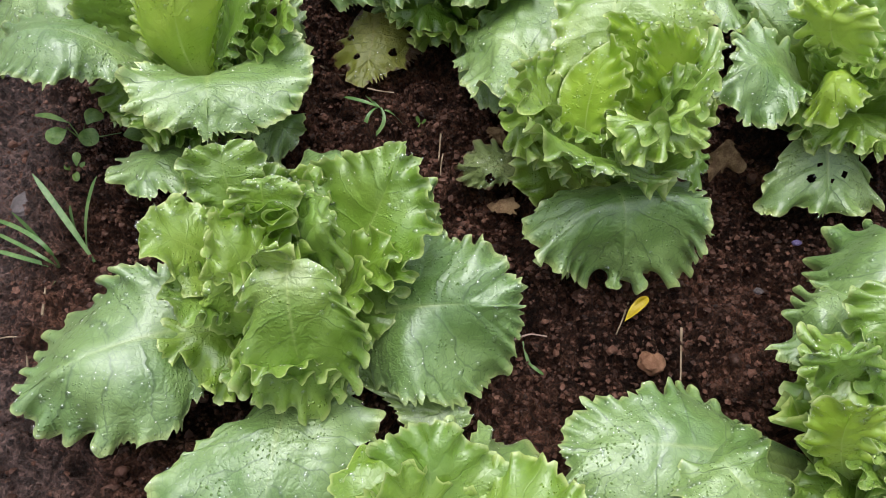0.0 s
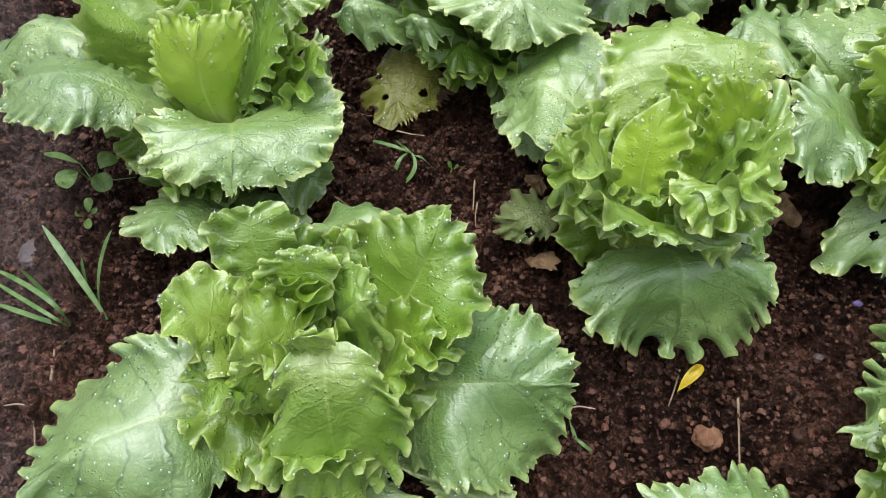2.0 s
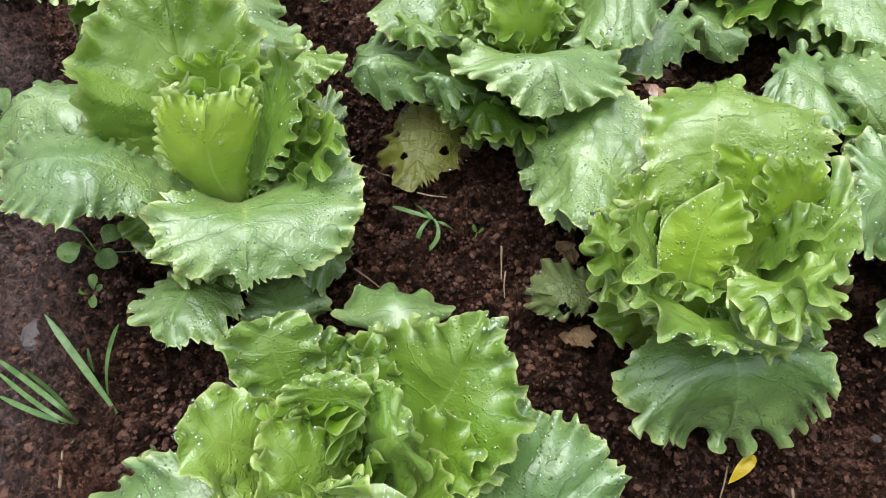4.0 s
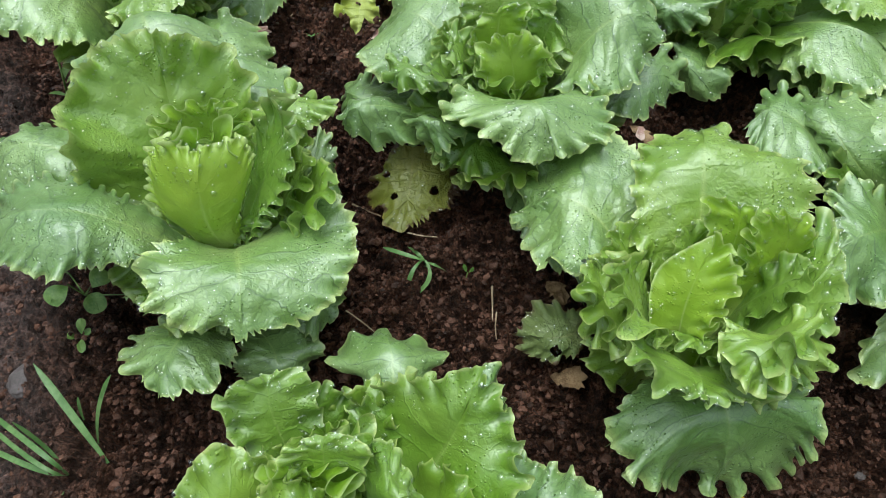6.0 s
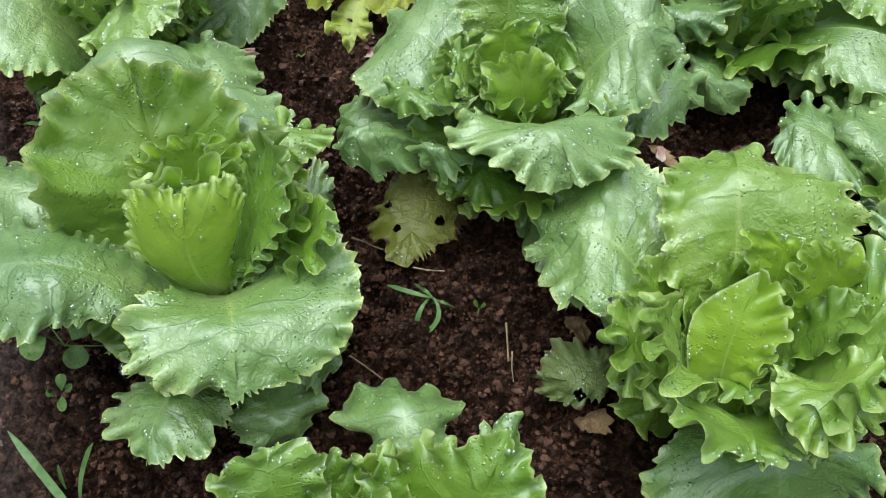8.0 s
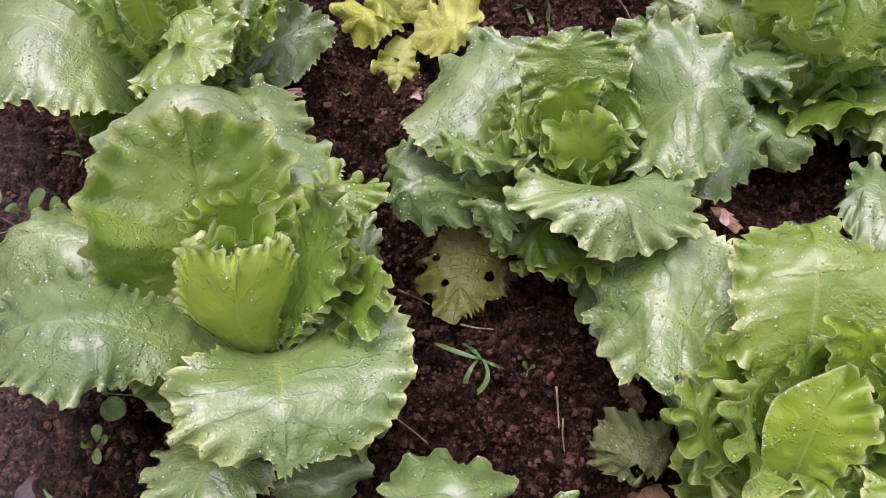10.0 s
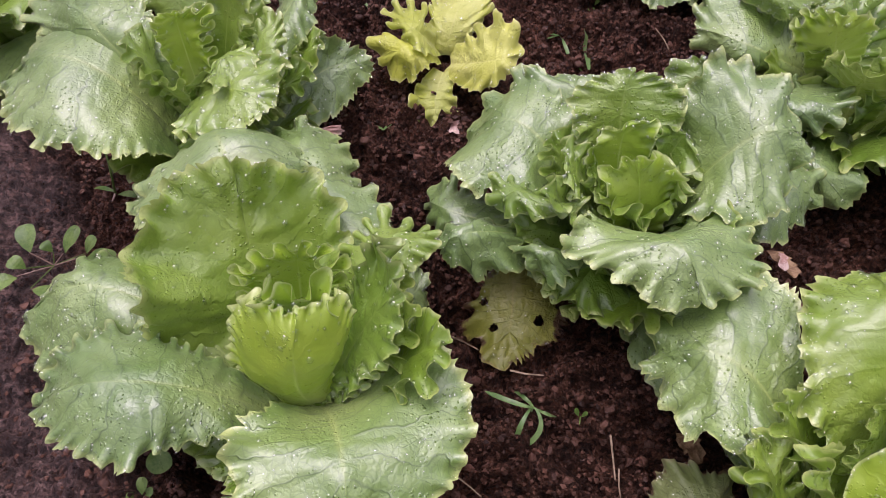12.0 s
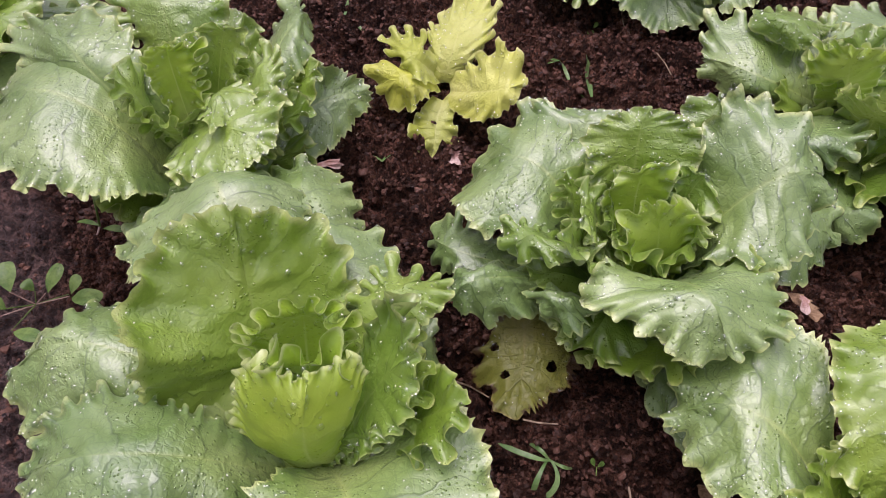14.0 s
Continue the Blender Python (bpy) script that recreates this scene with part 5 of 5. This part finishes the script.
weed = plant("seedling", (0.064, 0.976, 0.016), "tiny green seedling on reddish soil", "seedling")
oval(weed, (0.067, 0.984, 0.004), (0.059, 0.968, 0.008), 0.008, WEED)
oval(weed, (0.067, 0.987, 0.004), (0.073, 0.988, 0.008), 0.008, WEED)
weed = plant("grass_weed", (-0.178, 0.770, 0.020), "thin curved pale grass sprout on soil", "grass")
blade(weed, (-0.178, 0.769, 0.020), (-0.186, 0.782, 0.012), (-0.199, 0.791, 0.006), 0.004)
blade(weed, (-0.178, 0.769, 0.020), (-0.173, 0.782, 0.014), (-0.158, 0.799, 0.010), 0.004)

for pts, r, mat, lab in ((((0.195, 0.255, -0.003), (0.190, 0.230, -0.003), (0.185, 0.206, -0.003)), 0.0011, STRAW, "thin dry straw lying on crumbly soil"),
                         (((0.154, 0.277, 0.000), (0.147, 0.261, 0.002), (0.139, 0.246, 0.003)), 0.0009, STRAW, "thin brown twig lying on crumbly soil"),
                         (((0.054, 0.236, 0.013), (0.068, 0.242, 0.013), (0.082, 0.240, 0.012)), 0.0009, ROOT, "thin pale root lying on crumbly soil"),
                         (((-0.217, 0.787, 0.020), (-0.211, 0.804, 0.008), (-0.202, 0.810, 0.014)), 0.0012, STRAW, "short pale straw lying on reddish soil"),
                         (((-0.002, 0.455, 0.010), (-0.003, 0.437, 0.010), (-0.004, 0.422, 0.010)), 0.0010, STRAW, "short grey twig lying on crumbly soil"),
                         (((-0.074, 0.504, 0.022), (-0.062, 0.501, 0.021), (-0.048, 0.500, 0.020)), 0.0009, STRAW, "short dry twig half hidden under a leaf"),
                         (((-0.126, 0.433, 0.013), (-0.112, 0.422, 0.013), (-0.101, 0.412, 0.013)), 0.0008, STRAW, "thin brown twig lying on dark soil"),
                         (((-0.000, 0.430, 0.010), (-0.002, 0.417, 0.009), (-0.002, 0.405, 0.009)), 0.0008, STRAW, "thin dry straw lying on dark soil"),
                         (((-0.325, 0.238, 0.012), (-0.342, 0.241, 0.010), (-0.357, 0.240, 0.006)), 0.0010, STRAW, "thin dry straw lying on wet mud"),
                         (((-0.321, 0.258, 0.013), (-0.324, 0.271, 0.012), (-0.327, 0.284, 0.012)), 0.0012, STRAW, "short reddish twig lying on wet mud"),
                         (((-0.317, 0.209, 0.012), (-0.322, 0.223, 0.012), (-0.327, 0.233, 0.012)), 0.0008, STRAW, "thin dry straw lying on wet mud"),
                         (((0.130, 0.881, 0.017), (0.128, 0.899, 0.017), (0.123, 0.919, 0.016)), 0.0008, STRAW, "thin dry straw lying on reddish soil"),
                         (((0.100, 1.001, 0.016), (0.097, 0.980, 0.016), (0.096, 0.960, 0.016)), 0.0008, STRAW, "thin dry straw lying on reddish soil"),
                         (((-0.124, 0.538, 0.020), (-0.110, 0.539, 0.006), (-0.098, 0.522, 0.023)), 0.0010, STRAW, "thin pale straw beside a wilted leaf")):
    tagged(tube("straw", [(x, y, z + 0.004) for x, y, z in pts], r, mat), lab, "straw")

litter = plant("fallen_leaf", (0.160, 0.269, -0.000), "bright yellow fallen leaf folded on the soil", "leaf")
oval(litter, (0.146, 0.256, 0.010), (0.166, 0.274, 0.020), 0.009, FALLEN, 0.004, "blade")
litter = plant("fallen_leaf", (0.052, 0.378, 0.007), "dead brown leaf flat on dark soil", "leaf")
oval(litter, (0.039, 0.374, 0.010), (0.065, 0.368, 0.010), 0.020, DEAD, 0.002, "blade", tooth=0.003, frill=0.002)
litter = plant("fallen_leaf", (0.206, 0.182, -0.004), "dead pale brown leaf on dark soil", "leaf")
oval(litter, (0.190, 0.182, 0.012), (0.206, 0.169, 0.012), 0.018, DEAD, 0.002, "blade", tooth=0.003, frill=0.002)
litter = plant("fallen_leaf", (0.273, 0.435, 0.004), "torn dead tan leaf hanging under lettuce leaves", "leaf")
oval(litter, (0.253, 0.415, 0.050), (0.255, 0.402, 0.020), 0.030, DEAD, 0.002, "blade", tooth=0.006, frill=0.004)
litter = plant("fallen_leaf", (0.144, 0.575, 0.060), "scorched brown and pink leaf tip between lettuces", "leaf")
oval(litter, (0.118, 0.566, 0.094), (0.132, 0.544, 0.090), 0.013, DEAD, 0.002, "blade", tooth=0.003, frill=0.002)
oval(litter, (0.124, 0.562, 0.098), (0.122, 0.544, 0.096), 0.010, PINK, 0.004, "blade", tooth=0.003, frill=0.002)
litter = plant("fallen_leaf", (-0.110, 0.768, 0.023), "bleached pink and white dead leaf on soil", "leaf")
oval(litter, (-0.127, 0.782, 0.014), (-0.093, 0.763, 0.012), 0.018, PINK, 0.003, "blade", tooth=0.006, frill=0.004)
litter = plant("fallen_leaf", (-0.221, 0.737, 0.050), "dry beige shrivelled leaf tip", "leaf")
oval(litter, (-0.250, 0.728, 0.060), (-0.207, 0.731, 0.060), 0.012, PINK, 0.003, "blade", tooth=0.003, frill=0.003)
litter = plant("fallen_leaf", (0.046, 0.435, 0.030), "scorched brown leaf scrap beside a lettuce", "leaf")
oval(litter, (0.042, 0.451, 0.030), (0.056, 0.427, 0.030), 0.016, DEAD, 0.003, "blade", tooth=0.004, frill=0.003)

lump("clay_lump", (0.166, 0.225, -0.001), (0.011, 0.010), CLAY, "rough orange-brown clay lump on dark soil", "clod", 3)
lump("stone", (-0.390, 0.388, -0.008), (0.012, 0.014), STONE, "flat grey stone bedded in wet mud", "stone", 5, 0.35)
lump("petal", (0.311, 0.337, 0.003), (0.0042, 0.0026), PETAL, "small wilted violet petal on soil", "petal", 7, 0.5)
lump("pebble", (0.268, 0.291, -0.002), (0.004, 0.003), STONE, "small pale stone on soil", "stone", 8, 0.6)


# ---- crumbs of soil ----
def icosahedron(fineness=1):
    bm = bmesh.new()
    bmesh.ops.create_icosphere(bm, subdivisions=fineness, radius=1.0)
    v = np.array([q.co[:] for q in bm.verts])
    f = np.array([[q.index for q in p.verts] for p in bm.faces])
    bm.free()
    return v, f


ICO, LUMP = icosahedron(), icosahedron(2)
OCTA = np.array([[1, 0, 0], [-1, 0, 0], [0, 1, 0], [0, -1, 0], [0, 0, 1], [0, 0, -1]], float), np.array([[0, 2, 4], [2, 1, 4], [1, 3, 4], [3, 0, 4], [2, 0, 5], [1, 2, 5], [3, 1, 5], [0, 3, 5]])
rs = np.random.RandomState(77)
for shape, n, small, large, power in ((LUMP, 600, 0.0020, 0.0038, 2.4), (ICO, 8000, 0.0014, 0.0026, 2.0), (OCTA, 48000, 0.0009, 0.0016, 1.5)):
    cx, cy = rs.uniform(-0.56, 0.50, n), rs.uniform(0.06, 1.06, n)
    keep = (cx + 0.45 * cy > -0.17) | (rs.rand(n) < 0.4)
    for stem in (L1, L2, L3, L4, L5, L6, L7, L8, L9):
        keep &= np.hypot(cx - stem.location.x, cy - stem.location.y) > 0.07
    cx, cy = cx[keep], cy[keep]
    n = len(cx)
    cz = GZ[np.searchsorted(gx, cx), np.searchsorted(gy, cy)]
    cr = small + large * rs.rand(n) ** power
    jit = 1 + (0.8 if len(shape[0]) < 20 else 0.62) * (rs.rand(n, len(shape[0]), 1) - 0.5)
    turn = rs.rand(n) * 2 * math.pi
    ca, sa = np.cos(turn)[:, None], np.sin(turn)[:, None]
    sq = np.stack([0.8 + 0.5 * rs.rand(n), 0.8 + 0.5 * rs.rand(n), 0.6 + 0.4 * rs.rand(n)], 1)[:, None, :]
    V = shape[0][None] * jit * sq * cr[:, None, None]
    V = np.stack([ca * V[..., 0] - sa * V[..., 1], sa * V[..., 0] + ca * V[..., 1], V[..., 2]], -1) + np.stack([cx, cy, cz + (-0.3 + 1.1 * rs.rand(n) if len(shape[0]) < 20 else -0.3) * cr], 1)[:, None, :]
    F = shape[1][None] + (np.arange(n) * len(shape[0]))[:, None, None]
    crumbs = new("soil_crumbs", mesh_of("soil_crumbs", V.reshape(-1, 3), F.reshape(-1, 3), CRUMB, smooth=len(shape[0]) > 20))
    tagged(crumbs, "small dark brown crumbs of wet soil over the bed", "soil", kind="stuff")

# ---- rain on the leaves ----
def bead_shape(n, rings):
    """A flat dome of water: its vertices and triangles."""
    a = np.linspace(0, 2 * math.pi, n + 1)[:-1]
    v = [np.stack([w * np.cos(a), w * np.sin(a), 0 * a + h], 1) for w, h in rings] + [[[0, 0, 0.52]]]
    f = []
    for k in range(len(rings) - 1):
        for i in range(n):
            j = (i + 1) % n
            f += [[k * n + i, k * n + j, k * n + n + i], [k * n + j, k * n + n + j, k * n + n + i]]
    top = len(rings) * n
    f += [[top - n + i, top - n + (i + 1) % n, top] for i in range(n)]
    return np.vstack(v), np.array(f)


BIG, TINY = bead_shape(6, ((1.0, -0.1), (0.72, 0.34))), bead_shape(5, ((1.0, -0.1),))
for thing, lots in RAIN.values():
    spots = np.vstack(lots)
    large = rs.rand(len(spots)) < 0.3
    DV, DF, base = [], [], 0
    for which, (dome, tris), small, more in ((large, BIG, 0.0011, 0.0018), (~large, TINY, 0.0005, 0.0006)):
        q, nz = spots[which, :3], spots[which, 3:]
        ax = np.cross(nz, [0.31, 0.17, 0.93])
        ax /= np.linalg.norm(ax, axis=1, keepdims=True) + 1e-9
        ay = np.cross(nz, ax)
        r = small + more * rs.rand(len(q), 1, 1) ** 2.5
        v = q[:, None, :] + r * (dome[None, :, :1] * ax[:, None, :] + dome[None, :, 1:2] * ay[:, None, :] + dome[None, :, 2:] * nz[:, None, :])
        DV.append(v.reshape(-1, 3))
        DF.append((tris[None] + (base + np.arange(len(q)) * len(dome))[:, None, None]).reshape(-1, 3))
        base += len(q) * len(dome)
    tagged(part("rainwater", mesh_of("rainwater", np.vstack(DV), np.vstack(DF), WATER), thing, "clear beads of rain"), kind="stuff")
